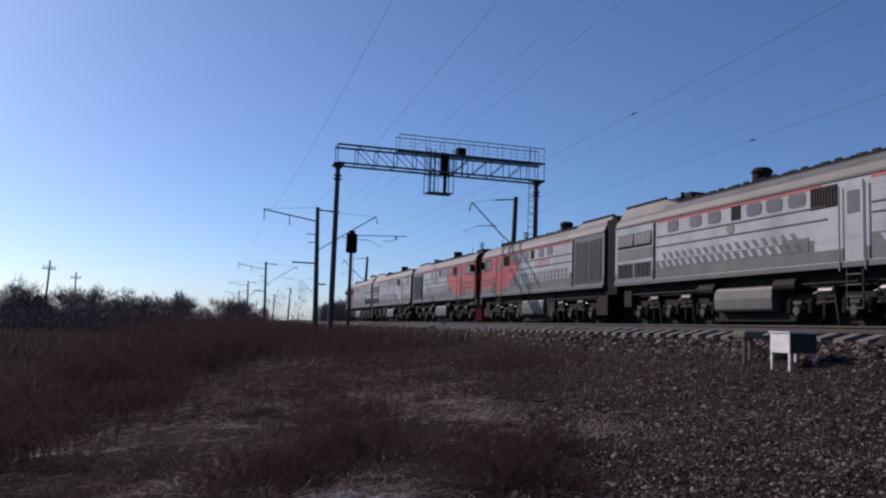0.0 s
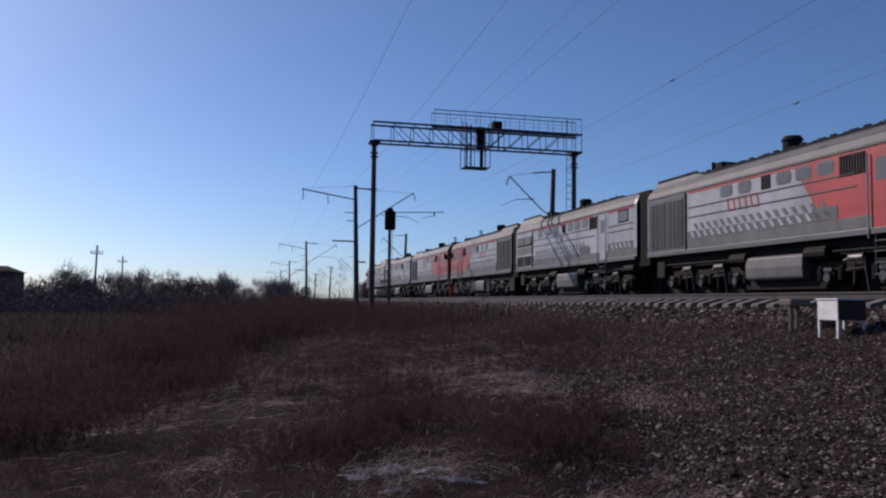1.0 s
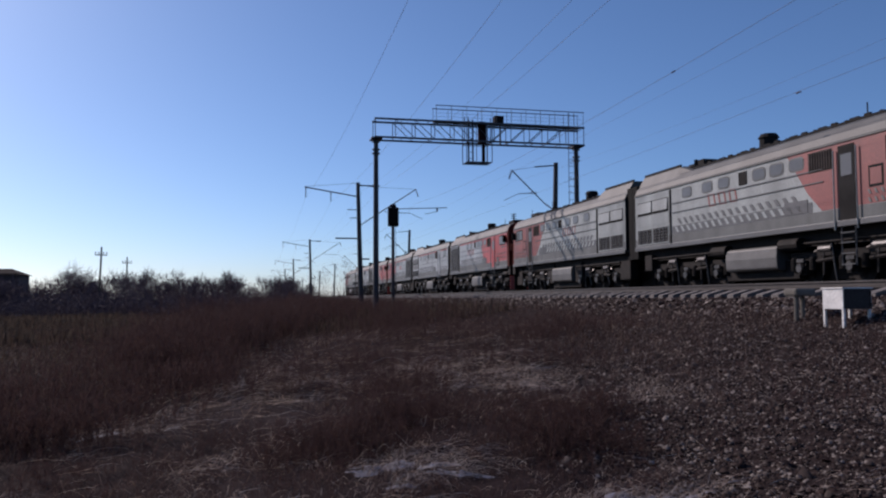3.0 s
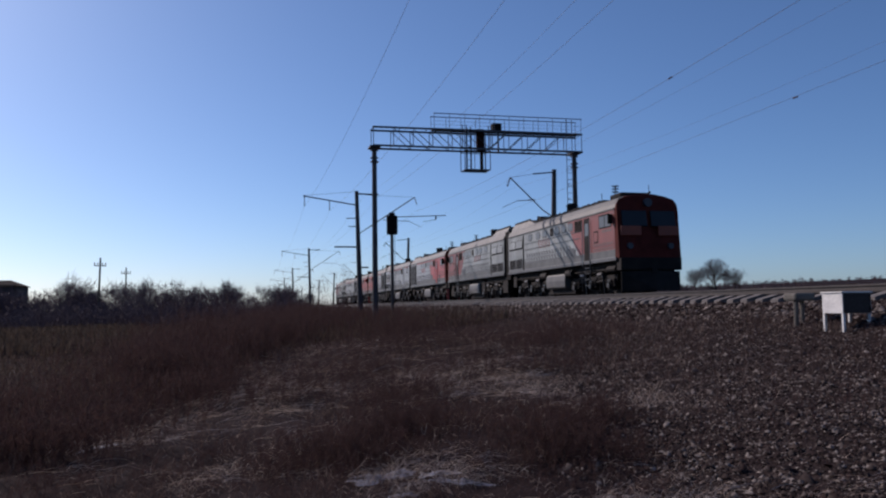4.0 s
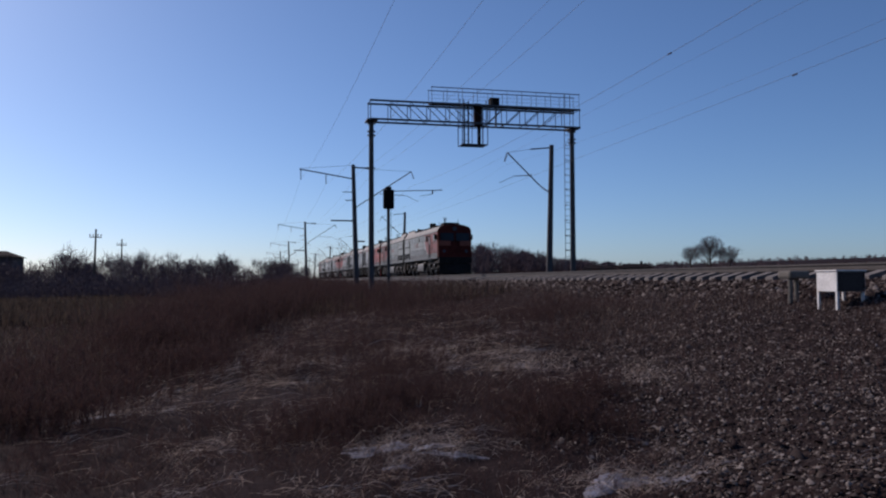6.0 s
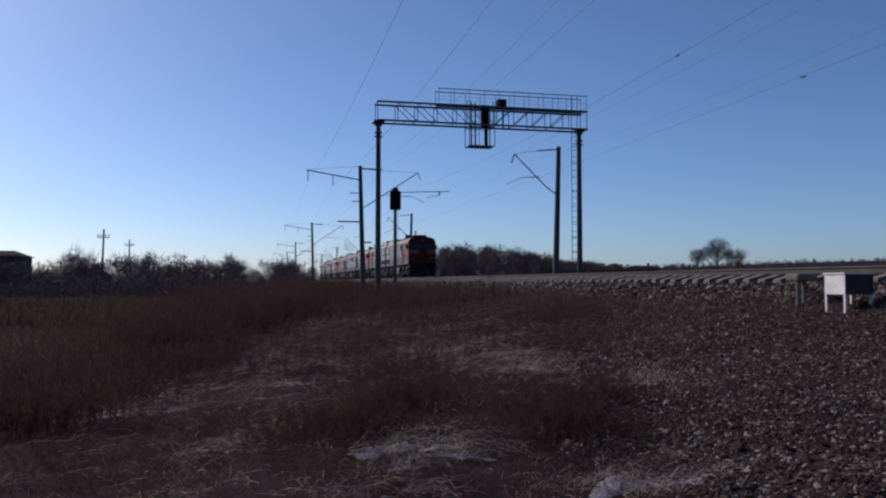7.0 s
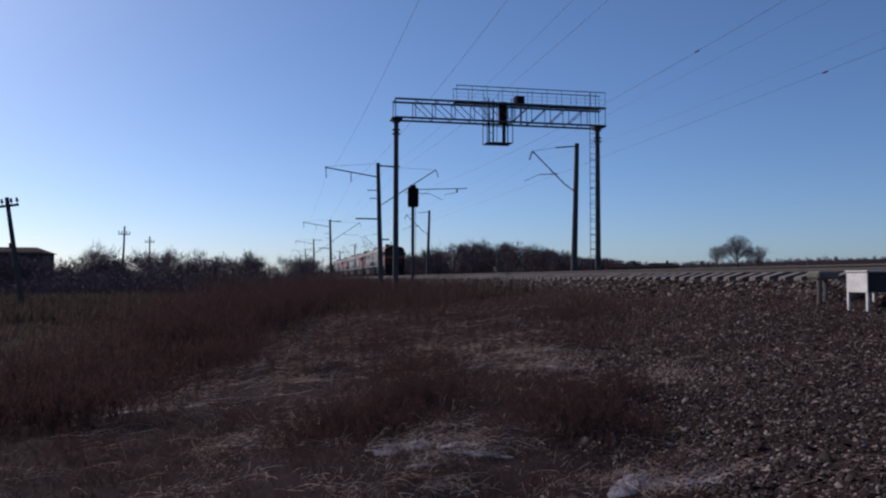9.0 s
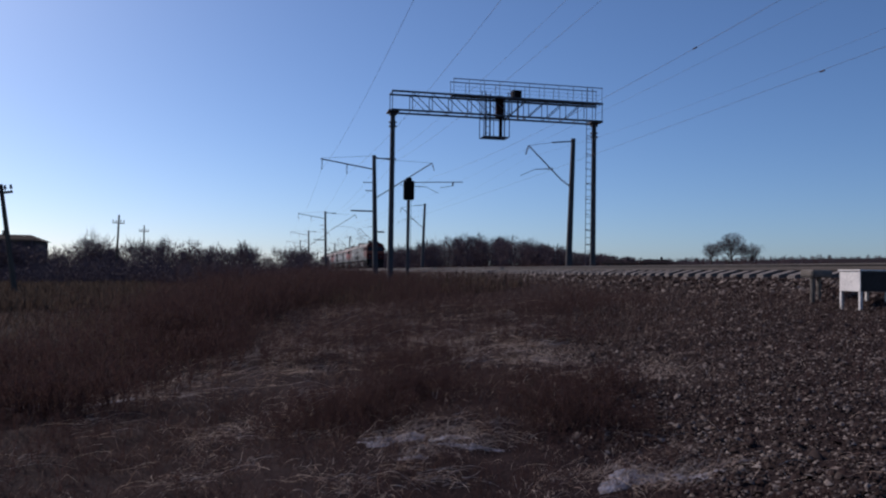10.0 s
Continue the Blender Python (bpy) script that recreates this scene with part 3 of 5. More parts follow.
def build_section(cab, red_to, style, label):
    """One section; its cab (or plain end) is at -y. style: 'silver', 'grille', 'worn'. red_to: how far the red runs from the cab."""
    s = thing("diesel_locomotive", label, "locomotive", "coupled diesel locomotive sections")
    paint, red = (WORN, REDWORN) if style == "worn" else (BODY, BODYRED)
    out = body_outline()
    bm = bmesh.new()
    extrude(bm, out, -HALF + (0.25 if cab else 0), HALF)
    body = part("body", bm, paint, s)
    # raked cab nose
    if cab:
        bm = bmesh.new()
        n = len(out)
        a = [bm.verts.new((x, -HALF + 0.25, z)) for x, z in out]
        b = [bm.verts.new((x * 0.985, -HALF - 0.12 + 0.30 * max(0.0, (z - 2.9) / 1.8), 1.72 + (z - 1.72) * 0.985)) for x, z in cab_outline()]
        for i in range(n):
            j = (i + 1) % n
            bm.faces.new((a[i], a[j], b[j], b[i]))
        bm.faces.new(b)
        nose = part("cab_front", bm, REDSHADED, s, "red cab front darkened for its shade, with a red waist band")
        for x0, x1 in ((-1.44, -0.42), (0.42, 1.44)):
            bm = bmesh.new()
            box(bm, x0, x1, -HALF - 0.15, -HALF - 0.08, 2.72, 3.16)
            part("red_band", bm, BANDRED, nose, bevel=0.02)
        for x0, x1 in ((-1.32, -0.1), (0.1, 1.32)):
            bm = bmesh.new()
            mm = Matrix.Translation((0, -HALF - 0.01, 3.45)) @ Matrix.Rotation(radians(-9.5), 4, "X")
            box(bm, x0, x1, -0.06, 0.02, -0.32, 0.42, mm)
            part("windscreen", bm, GLASS, nose, bevel=0.02)
        for x in (-1.0, 1.0):
            bm = bmesh.new()
            rod(bm, (x, -HALF - 0.2, 2.25), (x, -HALF, 2.25), 0.14, n=14)
            part("headlight", bm, GALV, nose)
        bm = bmesh.new()
        rod(bm, (0, -HALF - 0.06, 4.25), (0, -HALF + 0.2, 4.25), 0.2, n=14)
        part("spotlight", bm, GALV, nose)
        # buffer beam, coupler and plough
        bm = bmesh.new()
        box(bm, -1.5, 1.5, -HALF - 0.22, -HALF + 0.25, 1.15, 1.72)
        part("buffer_beam", bm, UNDER, s, bevel=0.03)
        bm = bmesh.new()
        for sx in (-1, 1):
            v = [bm.verts.new(p) for p in ((0, -HALF - 0.75, 0.2), (sx * 1.45, -HALF - 0.1, 0.2), (sx * 1.45, -HALF - 0.1, 1.1), (0, -HALF - 0.45, 1.1))]
            w = [bm.verts.new(p.co + Vector((0, 0.03, 0))) for p in v]
            bm.faces.new(v)
            bm.faces.new(w[::-1])
            for i in range(4):
                bm.faces.new((v[i], w[i], w[(i + 1) % 4], v[(i + 1) % 4]))
        part("snow_plough", bm, UNDER if style == "worn" else BODYRED, s, "black steel snow plough" if style == "worn" else "red steel snow plough")
        bm = bmesh.new()
        box(bm, -0.16, 0.16, -HALF - 0.48, -HALF, 0.95, 1.25)
        part("coupler", bm, UNDER, s, bevel=0.03)
        bm = bmesh.new()
        for x in (-0.45, 0.3, 0.55):
            rod(bm, (x, -HALF - 0.25, 1.2), (x, -HALF - 0.35, 0.55), 0.025)
        part("brake_hose", bm, RUBBER, s)
    else:
        # gangway widened and end wall darkened: the gap's shade put into colour
        bm = bmesh.new()
        box(bm, -1.44, 1.44, -L_SEC / 2 + 0.01, -HALF - 0.03, 1.3, 4.45)
        part("gangway_bellows", bm, RUBBER, s)
        bm = bmesh.new()
        extrude(bm, [(x * 0.985, z - 0.02) for x, z in out], -HALF - 0.03, -HALF)
        part("end_wall", bm, ROOFDARK, s)
    # same painted shade at the +y end: wide black gangway, dark wall
    bm = bmesh.new()
    box(bm, -1.44, 1.44, HALF + 0.03, L_SEC / 2 - 0.01, 1.3, 4.45)
    part("gangway_bellows", bm, RUBBER, s, "black rubber gangway, widened to keep the shaded gap dark")
    bm = bmesh.new()
    extrude(bm, [(x * 0.985, z - 0.02) for x, z in out], HALF, HALF + 0.03)
    part("end_wall", bm, ROOFDARK, s)
    bm = bmesh.new()
    box(bm, -0.16, 0.16, HALF, L_SEC / 2 - 0.01, 0.95, 1.25)
    part("coupler", bm, UNDER, s)
    # sill beam, lower grey band, roof edge on both sides
    for sx in (-1, 1):
        bm = bmesh.new()
        box(bm, min(sx * 1.50, sx * 1.60), max(sx * 1.50, sx * 1.60), -HALF + 0.1, HALF, 1.60, 1.76)
        part("sill", bm, BODYGREY, s, bevel=0.01)
        x, t = sx * W2, (0.006 if sx < 0 else -0.006)
        y_red = -HALF + red_to
        if red_to > 0:
            bm = bmesh.new()
            side_sheet(bm, [(-HALF + 0.25, 2.12), (y_red - 1.5, 2.12), (y_red - 0.9, 2.7), (y_red, PROFILE_SIDE - 0.02), (-HALF + 0.25, PROFILE_SIDE - 0.02)], x, t)
            part("red_livery_panel", bm, red, body, "red cab-end livery with a slanted edge")
        bm = bmesh.new()
        y0 = -HALF + 0.25 if red_to > 0 else -HALF
        side_sheet(bm, rect(y0, HALF, 1.78, 2.105), x, t * 0.8)
        part("grey_band", bm, BAND, body)
        bm = bmesh.new()
        side_sheet(bm, rect(-HALF + 4.8, HALF - 3.1, 2.11, 2.42), x, t * 0.9)
        part("dark_band", bm, BODYGREY, body)
        # long pressed ribs and the red line under the roof edge
        for z in (2.94, 3.30):
            bm = bmesh.new()
            box(bm, min(x, x - t * 5), max(x, x - t * 5), -HALF + 4.3, HALF - 3.1, z, z + 0.03)
            part("rib", bm, BODYGREY, body)
        bm = bmesh.new()
        box(bm, min(x, x - t * 6), max(x, x - t * 6), -HALF + 0.25, HALF, PROFILE_SIDE - 0.05, PROFILE_SIDE + 0.015)
        part("gutter", bm, ROOF, body)
        if style != "worn":
            bm = bmesh.new()
            side_sheet(bm, rect(-HALF + 4.5, HALF - 3.2, PROFILE_SIDE - 0.16, PROFILE_SIDE - 0.07), x, t * 1.2)
            part("red_line", bm, red, body)
        # rows of slanted dashes
        dash = new("dash_pattern")
        dash.parent = body
        me, me_pale = None, None
        for row, z in enumerate((2.28, 2.58)):
            for i in range(20):
                y = -HALF + 5.2 + i * 0.42 + row * 0.2
                if y > HALF - 3.6:
                    break
                if me is None:
                    bm = bmesh.new()
                    side_sheet(bm, [(0, -0.11), (0.17, -0.11), (0.35, 0.11), (0.18, 0.11)], 0, t)
                    me = finish("dash", bm, BODYGREY)
                    me_pale = me.copy()
                    me_pale.materials.clear()
                    me_pale.materials.append(paint)
                ob = new("dash", me if row else me_pale)
                ob.location = (x - t * 1.5, y, z)
                ob.parent = dash
        if cab:
            bm = bmesh.new()
            side_sheet(bm, [(0, -0.08), (0.15, -0.08), (0.29, 0.08), (0.14, 0.08)], 0, t)
            me_white = finish("dash", bm, TANK)
            for row, z in enumerate((2.22, 2.44) if style == "worn" else (2.36, 2.62)):
                for i in range(10):
                    ob = new("dash", me_white)
                    ob.location = (x - t * 2.2, -HALF + 0.45 + i * 0.225, z)
                    ob.scale = (1, 0.5, 0.8)
                    ob.parent = dash
        # row of small windows, with the square vent among them
        for i, yc in enumerate((5.45, 6.4, 7.3, 9.3, 10.35, 11.75)):
            if yc > 11 and style == "grille":
                continue
            w = 0.30
            bm = bmesh.new()
            side_sheet(bm, rounded(-HALF + yc - w - 0.05, -HALF + yc + w + 0.05, 3.42, 3.84, 0.14), x, t * 2)
            fr = part("window", bm, BAND, body)
            bm = bmesh.new()
            side_sheet(bm, rounded(-HALF + yc - w, -HALF + yc + w, 3.47, 3.79, 0.12), x, t * 3)
            part("pane", bm, SKYGLASS, fr)
        bm = bmesh.new()
        side_sheet(bm, rect(-HALF + 7.95, -HALF + 8.4, 3.40, 3.84), x, t * 3)
        part("square_vent", bm, ROOFDARK, body)
        # tall intake louvre next to the crew door
        bm = bmesh.new()
        side_sheet(bm, rect(-HALF + 3.92, -HALF + 4.92, 3.26, 3.86), x, t * 2)
        intake = part("intake_louvre", bm, INTAKE, body, "brown-grey slatted air intake")
        for j in range(9):
            yy = -HALF + 3.98 + j * 0.105
            bm = bmesh.new()
            box(bm, min(x - t * 2, x - t * 6), max(x - t * 2, x - t * 6), yy, yy + 0.035, 3.29, 3.83)
            part("slat", bm, INTAKE, intake)
        bm = bmesh.new()
        side_sheet(bm, rect(-HALF + 5.0, -HALF + 6.05, 2.14, 2.52), x, t * 2.5)
        part("lower_grille", bm, BODYGREY, body, "dull grey grille panel")
        # emblem as plain red blocks; a small round badge on cabless sections
        if cab:
            for yy in (8.5, 9.15, 9.8):
                bm = bmesh.new()
                for o in ([(0, 2.90), (0.44, 2.90), (0.45, 2.97), (0.01, 2.97)], [(0.09, 3.28), (0.53, 3.28), (0.54, 3.35), (0.10, 3.35)],
                          [(0, 2.90), (0.09, 2.90), (0.19, 3.35), (0.10, 3.35)], [(0.35, 2.90), (0.44, 2.90), (0.54, 3.35), (0.45, 3.35)]):
                    side_sheet(bm, [(-HALF + yy + p, q) for p, q in o], x, t * 1.6)
                part("emblem", bm, red, body)
        else:
            bm = bmesh.new()
            side_sheet(bm, rounded(-HALF + 8.25, -HALF + 8.65, 2.98, 3.34, 0.17), x, t * 2)
            part("badge", bm, TANK, body, "small round grey badge")
        # radiator end with louvred shutters
        yr = HALF - 2.95
        bm = bmesh.new()
        side_sheet(bm, rect(yr - 0.08, yr, 1.66, PROFILE_SIDE - 0.1), x, t * 6)
        part("seam_strip", bm, ROOFDARK, body)
        lower = (1.90, 3.72) if style == "grille" else (1.88, 2.46)
        for y0 in (yr + 0.18, yr + 1.5):
            bm = bmesh.new()
            side_sheet(bm, rect(y0 - 0.05, y0 + 1.25, lower[0] - 0.05, lower[1] + 0.06), x, t * 3)
            frame_part = part("louvre", bm, BODYGREY if style == "grille" else paint, body, "framed radiator shutter")
            bm = bmesh.new()
            side_sheet(bm, rect(y0, y0 + 1.2, lower[0], lower[1]), x, t * 4)
            part("opening", bm, ROOFDARK, frame_part)
            k = 20 if style == "grille" else 5
            for j in range(k):
                z = lower[0] + (j + 0.5) * (lower[1] - lower[0]) / k
                bm = bmesh.new()
                box(bm, min(x - t * 3, x - t * 7), max(x - t * 3, x - t * 7), y0 + 0.02, y0 + 1.18, z - 0.012, z + (0.034 if style == "grille" else 0.008))
                part("slat", bm, BODYGREY, frame_part)
            bm = bmesh.new()
            for j in range(3):
                yy = y0 + 0.3 * (j + 1)
                box(bm, min(x - t * 3, x - t * 9), max(x - t * 3, x - t * 9), yy - 0.012, yy + 0.012, lower[0], lower[1])
            part("mullion", bm, BODYGREY, frame_part)
            # upper shutters: hinged flaps standing off a dark slot sheet that paints their lower-edge shadow
            if style == "grille":
                continue
            z0, z1 = 3.16, 3.60
            bm = bmesh.new()
            side_sheet(bm, rect(y0 - 0.03, y0 + 1.23, z0 - 0.09, z1 + 0.03), x, t * 2)
            slot = part("shutter_slot", bm, ROOFDARK, body)
            bm = bmesh.new()
            sg = -1 if t > 0 else 1
            v = [bm.verts.new((x + sg * ox, yy, zz)) for yy in (y0, y0 + 1.2) for ox, zz in ((0.022, z1), (0.05, z0), (0.035, z0), (0.0, z1))]
            for f in ((0, 1, 5, 4), (2, 3, 7, 6), (1, 2, 6, 5), (3, 0, 4, 7), (0, 3, 2, 1), (4, 5, 6, 7)):
                bm.faces.new([v[i] for i in f])
            part("flap", bm, BODYGREY if style != "worn" else paint, slot, "hinged radiator flap, slightly open")
            if style != "worn":
                bm = bmesh.new()
                for j in range(4):
                    yy = y0 + 0.05 + j * 0.29
                    v = [bm.verts.new((x + sg * ox, ya, zz)) for ox, ya, zz in ((0.05, yy, z0 + 0.05), (0.05, yy + 0.13, z0 + 0.05), (0.03, yy + 0.27, z1 - 0.06), (0.03, yy + 0.14, z1 - 0.06))]
                    w = [bm.verts.new(p.co + Vector((sg * 0.006, 0, 0))) for p in v]
                    bm.faces.new(w)
                    bm.faces.new(v[::-1])
                    for i in range(4):
                        bm.faces.new((v[i], v[(i + 1) % 4], w[(i + 1) % 4], w[i]))
                part("flap_stripes", bm, TANK, slot, "slanted pale stripes")
        if style == "grille":
            bm = bmesh.new()
            side_sheet(bm, rect(yr, HALF - 0.06, 1.78, PROFILE_SIDE - 0.1), x, t * 0.9)
            part("grey_panel", bm, BODYGREY, body)
        else:
            bm = bmesh.new()
            side_sheet(bm, rect(yr + 0.1, HALF - 0.2, 2.60, 3.02), x, t * 2)
            part("shutter_panel", bm, paint if style == "worn" else TANK, body)
        # cab door, handrails, ladder, cab window
        bm = bmesh.new()
        side_sheet(bm, rect(-HALF + 3.06, -HALF + 3.68, 1.7, 3.85), x, t * 3)
        # worn sections: dark sheet paints the shade of an open doorway
        door = part("door", bm, ROOFDARK if style == "worn" else (red if cab else paint), s, "crew door between two handrails, a dark sheet for the open doorway on worn sections")
        bm = bmesh.new()
        side_sheet(bm, rect(-HALF + 3.16, -HALF + 3.58, 3.0, 3.6), x, t * 4)
        part("door_pane", bm, SKYGLASS, door)
        for yy in (2.94, 3.81):
            bm = bmesh.new()
            xx = x + sx * 0.07
            rod(bm, (xx, -HALF + yy, 1.5), (xx, -HALF + yy, 3.75), 0.022)
            part("handrail", bm, paint, s)
        bm = bmesh.new()
        for yy in (3.1, 3.64):
            rod(bm, (x, -HALF + yy, 0.5), (x, -HALF + yy, 1.6), 0.02)
        for z in (0.55, 0.85, 1.15, 1.42):
            box(bm, min(x - 0.05, x + 0.05), max(x - 0.05, x + 0.05), -HALF + 3.1, -HALF + 3.64, z - 0.012, z + 0.012)
        part("ladder", bm, BODYGREY, s)
        if cab:
            bm = bmesh.new()
            side_sheet(bm, [(-HALF + 0.55, 3.18), (-HALF + 1.95, 3.18), (-HALF + 1.95, 3.82), (-HALF + 0.75, 3.82)], x, t * 2)
            cw = part("cab_window", bm, RUBBER, s)
            bm = bmesh.new()
            side_sheet(bm, [(-HALF + 0.64, 3.24), (-HALF + 1.25, 3.24), (-HALF + 1.25, 3.76), (-HALF + 0.80, 3.76)], x, t * 3)
            part("pane", bm, SKYGLASS, cw)
            bm = bmesh.new()
            side_sheet(bm, rect(-HALF + 1.32, -HALF + 1.88, 3.24, 3.76), x, t * 3)
            part("pane", bm, SKYGLASS, cw)
            bm = bmesh.new()
            box(bm, min(x, x + sx * 0.22), max(x, x + sx * 0.22), -HALF + 0.45, -HALF + 0.52, 3.3, 3.75)
            part("mirror", bm, RUBBER, s)
            # running number, plain bars
            for k in range(7):
                bm = bmesh.new()
                side_sheet(bm, rect(-HALF + 0.6 + k * 0.15, -HALF + 0.6 + k * 0.15 + 0.09, 3.0, 3.10), x, t * 2)
                part("number_bar", bm, TANK, s)
            bm = bmesh.new()
            hz = 2.55 if style == "worn" else 1.86
            side_sheet(bm, rect(-HALF + 2.05, -HALF + 2.57, hz, hz + 0.58), x, t * 2)
            hatch = part("hatch", bm, ROOFDARK, s, "small square hatch with a dark rim")
            bm = bmesh.new()
            side_sheet(bm, rect(-HALF + 2.11, -HALF + 2.51, hz + 0.07, hz + 0.51), x, t * 3)
            part("hatch_cover", bm, red if style == "worn" else BODYGREY, hatch)
        if not cab:
            bm = bmesh.new()
            side_sheet(bm, rect(-HALF + 0.75, -HALF + 1.75, 3.30, 3.86), x, t * 2)
            ew = part("end_window", bm, RUBBER, body)
            bm = bmesh.new()
            side_sheet(bm, rect(-HALF + 0.82, -HALF + 1.68, 3.36, 3.80), x, t * 3)
            part("pane", bm, SKYGLASS, ew)
            bm = bmesh.new()
            side_sheet(bm, rect(-HALF + 0.3, -HALF + 2.8, PROFILE_SIDE - 0.16, PROFILE_SIDE - 0.07), x, t * 1.2)
            part("red_line", bm, red, body)
            bm = bmesh.new()
            side_sheet(bm, rect(-HALF + 0.3, -HALF + 2.8, 2.11, 2.44), x, t * 0.9)
            part("dark_band", bm, BODYGREY, body)
            for z in (2.94, 3.20):
                bm = bmesh.new()
                box(bm, min(x, x - t * 5), max(x, x - t * 5), -HALF + 0.3, -HALF + 2.8, z, z + 0.03)
                part("rib", bm, BODYGREY, body)
            for i in range(5):
                ob = new("dash", me_pale)
                ob.location = (x - t * 1.5, -HALF + 0.5 + i * 0.42, 2.28)
                ob.parent = dash
    # roof: soot-dark top, fans, exhaust, hatches, walk bars
    bm = bmesh.new()
    top = [(x, z + 0.02) for x, z in out[4:-4]]
    a = [bm.verts.new((x, -HALF + 0.9, z)) for x, z in top]
    b = [bm.verts.new((x, HALF, z)) for x, z in top]
    for i in range(len(top) - 1):
        bm.faces.new((a[i], a[i + 1], b[i + 1], b[i]))
    part("roof_skin", bm, ROOFDARK, s, smooth=True)
    for sx in (-1, 1):
        bm = bmesh.new()
        lo = [(sx * 1.555, PROFILE_SIDE + 0.02), (sx * 1.467, 4.225), (sx * 1.277, 4.447), (sx * 1.0, 4.575)]
        a = [bm.verts.new((x, -HALF + 0.3, z + 0.004)) for x, z in lo]
        b = [bm.verts.new((x, HALF, z + 0.004)) for x, z in lo]
        for i in range(3):
            bm.faces.new((a[i], a[i + 1], b[i + 1], b[i]))
        part("roof_slope", bm, ROOF, s, "dusty pale grey sloping roof edge")
        bm = bmesh.new()
        box(bm, min(sx * 0.86, sx * 0.94), max(sx * 0.86, sx * 0.94), -HALF + 2.6, HALF - 0.3, 4.58, 4.68)
        for k in range(30):
            yy = -HALF + 2.7 + k * 0.44
            box(bm, min(sx * 0.86, sx * 0.94), max(sx * 0.86, sx * 0.94), yy, yy + 0.1 + 0.12 * (k * 7 % 3), 4.65, 4.71 + 0.015 * (k * 5 % 3))
        part("roof_walkway", bm, ROOFDARK, s, "soot-black roof walkway edge")
    zt = ROOF_TOP
    bm = bmesh.new()
    rod(bm, (0, -HALF + 8.9, zt - 0.1), (0, -HALF + 8.9, zt + 0.5), 0.33, 0.31, 14)
    rod(bm, (0, -HALF + 8.9, zt + 0.5), (0, -HALF + 8.9, zt + 0.64), 0.36, 0.27, 14)
    part("exhaust_pipe", bm, ROOFDARK, s, "round black exhaust stack")
    rise = -0.12 if style == "grille" else 0.0
    hood = [(-1.555, PROFILE_SIDE + 0.03), (-1.28, 4.50 + rise), (-1.12, 4.78 + rise), (-0.95, 4.83 + rise), (0.95, 4.83 + rise), (1.12, 4.78 + rise), (1.28, 4.50 + rise), (1.555, PROFILE_SIDE + 0.03)]
    bm = bmesh.new()
    a = [bm.verts.new((x, HALF - 0.02, z)) for x, z in hood]
    b = [bm.verts.new((x, HALF - 3.05, z)) for x, z in hood]
    c = [bm.verts.new((x, HALF - 3.9, PROFILE_SIDE + 0.03 + (z - PROFILE_SIDE - 0.03) * 0.66)) for x, z in hood]
    for p, q in ((a, b), (b, c)):
        for i in range(len(hood) - 1):
            bm.faces.new((p[i], p[i + 1], q[i + 1], q[i]))
    bm.faces.new(a)
    bm.faces.new(c[::-1])
    fan_roof = part("fan_housing", bm, ROOF, s, "raised grey roof over the radiator fans")
    for sx in (-1, 1):
        bm = bmesh.new()
        box(bm, sx * 1.06 - 0.04, sx * 1.06 + 0.04, HALF - 3.0, HALF - 0.05, 4.78 + rise, 4.90 + rise)
        part("rim", bm, ROOFDARK, fan_roof)
    for k, yy in enumerate((HALF - 2.9, HALF - 1.3)):
        bm = bmesh.new()
        rod(bm, (0, yy, 4.80 + rise), (0, yy, 4.93 + rise), 0.62, 0.58, 18)
        part("roof_fan", bm, ROOFDARK, s)
    for yy in (3.0, 5.2, 7.0, 10.6):
        bm = bmesh.new()
        box(bm, -0.7, 0.7, -HALF + yy, -HALF + yy + 1.2, zt - 0.06, zt + 0.06)
        part("roof_hatch", bm, ROOFDARK, s, bevel=0.02)
    bm = bmesh.new()
    box(bm, -0.9, -0.3, -HALF + 11.6, -HALF + 12.0, zt - 0.1, zt + 0.22)
    rod(bm, (-0.8, -HALF + 12.3, zt - 0.2), (-0.8, -HALF + 12.3, zt + 0.3), 0.08)
    part("roof_valve", bm, ROOFDARK, s)
    if cab:
        bm = bmesh.new()
        box(bm, -0.75, 0.75, -HALF + 1.2, -HALF + 2.4, zt - 0.08, zt + 0.2)
        part("air_conditioner", bm, ROOFDARK, s, bevel=0.08)
        bm = bmesh.new()
        rod(bm, (0.5, -HALF + 0.8, zt - 0.05), (0.5, -HALF + 0.8, zt + 0.5), 0.015)
        part("whip_aerial", bm, ROOFDARK, s)
        bm = bmesh.new()
        rod(bm, (0.3, -HALF + 0.7, zt), (0.3, -HALF + 0.3, zt + 0.08), 0.05)
        part("horn", bm, ROOFDARK, s)
        bm = bmesh.new()
        rod(bm, (-0.2, -HALF + 2.9, zt - 0.1), (-0.2, -HALF + 2.9, zt + 0.75), 0.05, 0.03)
        mast = part("aerial_mast", bm, ROOFDARK, s)
        for z in (0.45, 0.6, 0.74):
            bm = bmesh.new()
            box(bm, -0.38, -0.02, -HALF + 2.87, -HALF + 2.93, zt + z - 0.02, zt + z + 0.02)
            part("aerial_bar", bm, ROOFDARK, mast)
            bm = bmesh.new()
            box(bm, -0.23, -0.17, -HALF + 2.70, -HALF + 3.10, zt + z - 0.02, zt + z + 0.02)
            part("aerial_bar", bm, ROOFDARK, mast)
        bm = bmesh.new()
        rod(bm, (-0.6, -HALF + 3.6, zt - 0.1), (-0.6, -HALF + 3.6, zt + 0.45), 0.02)
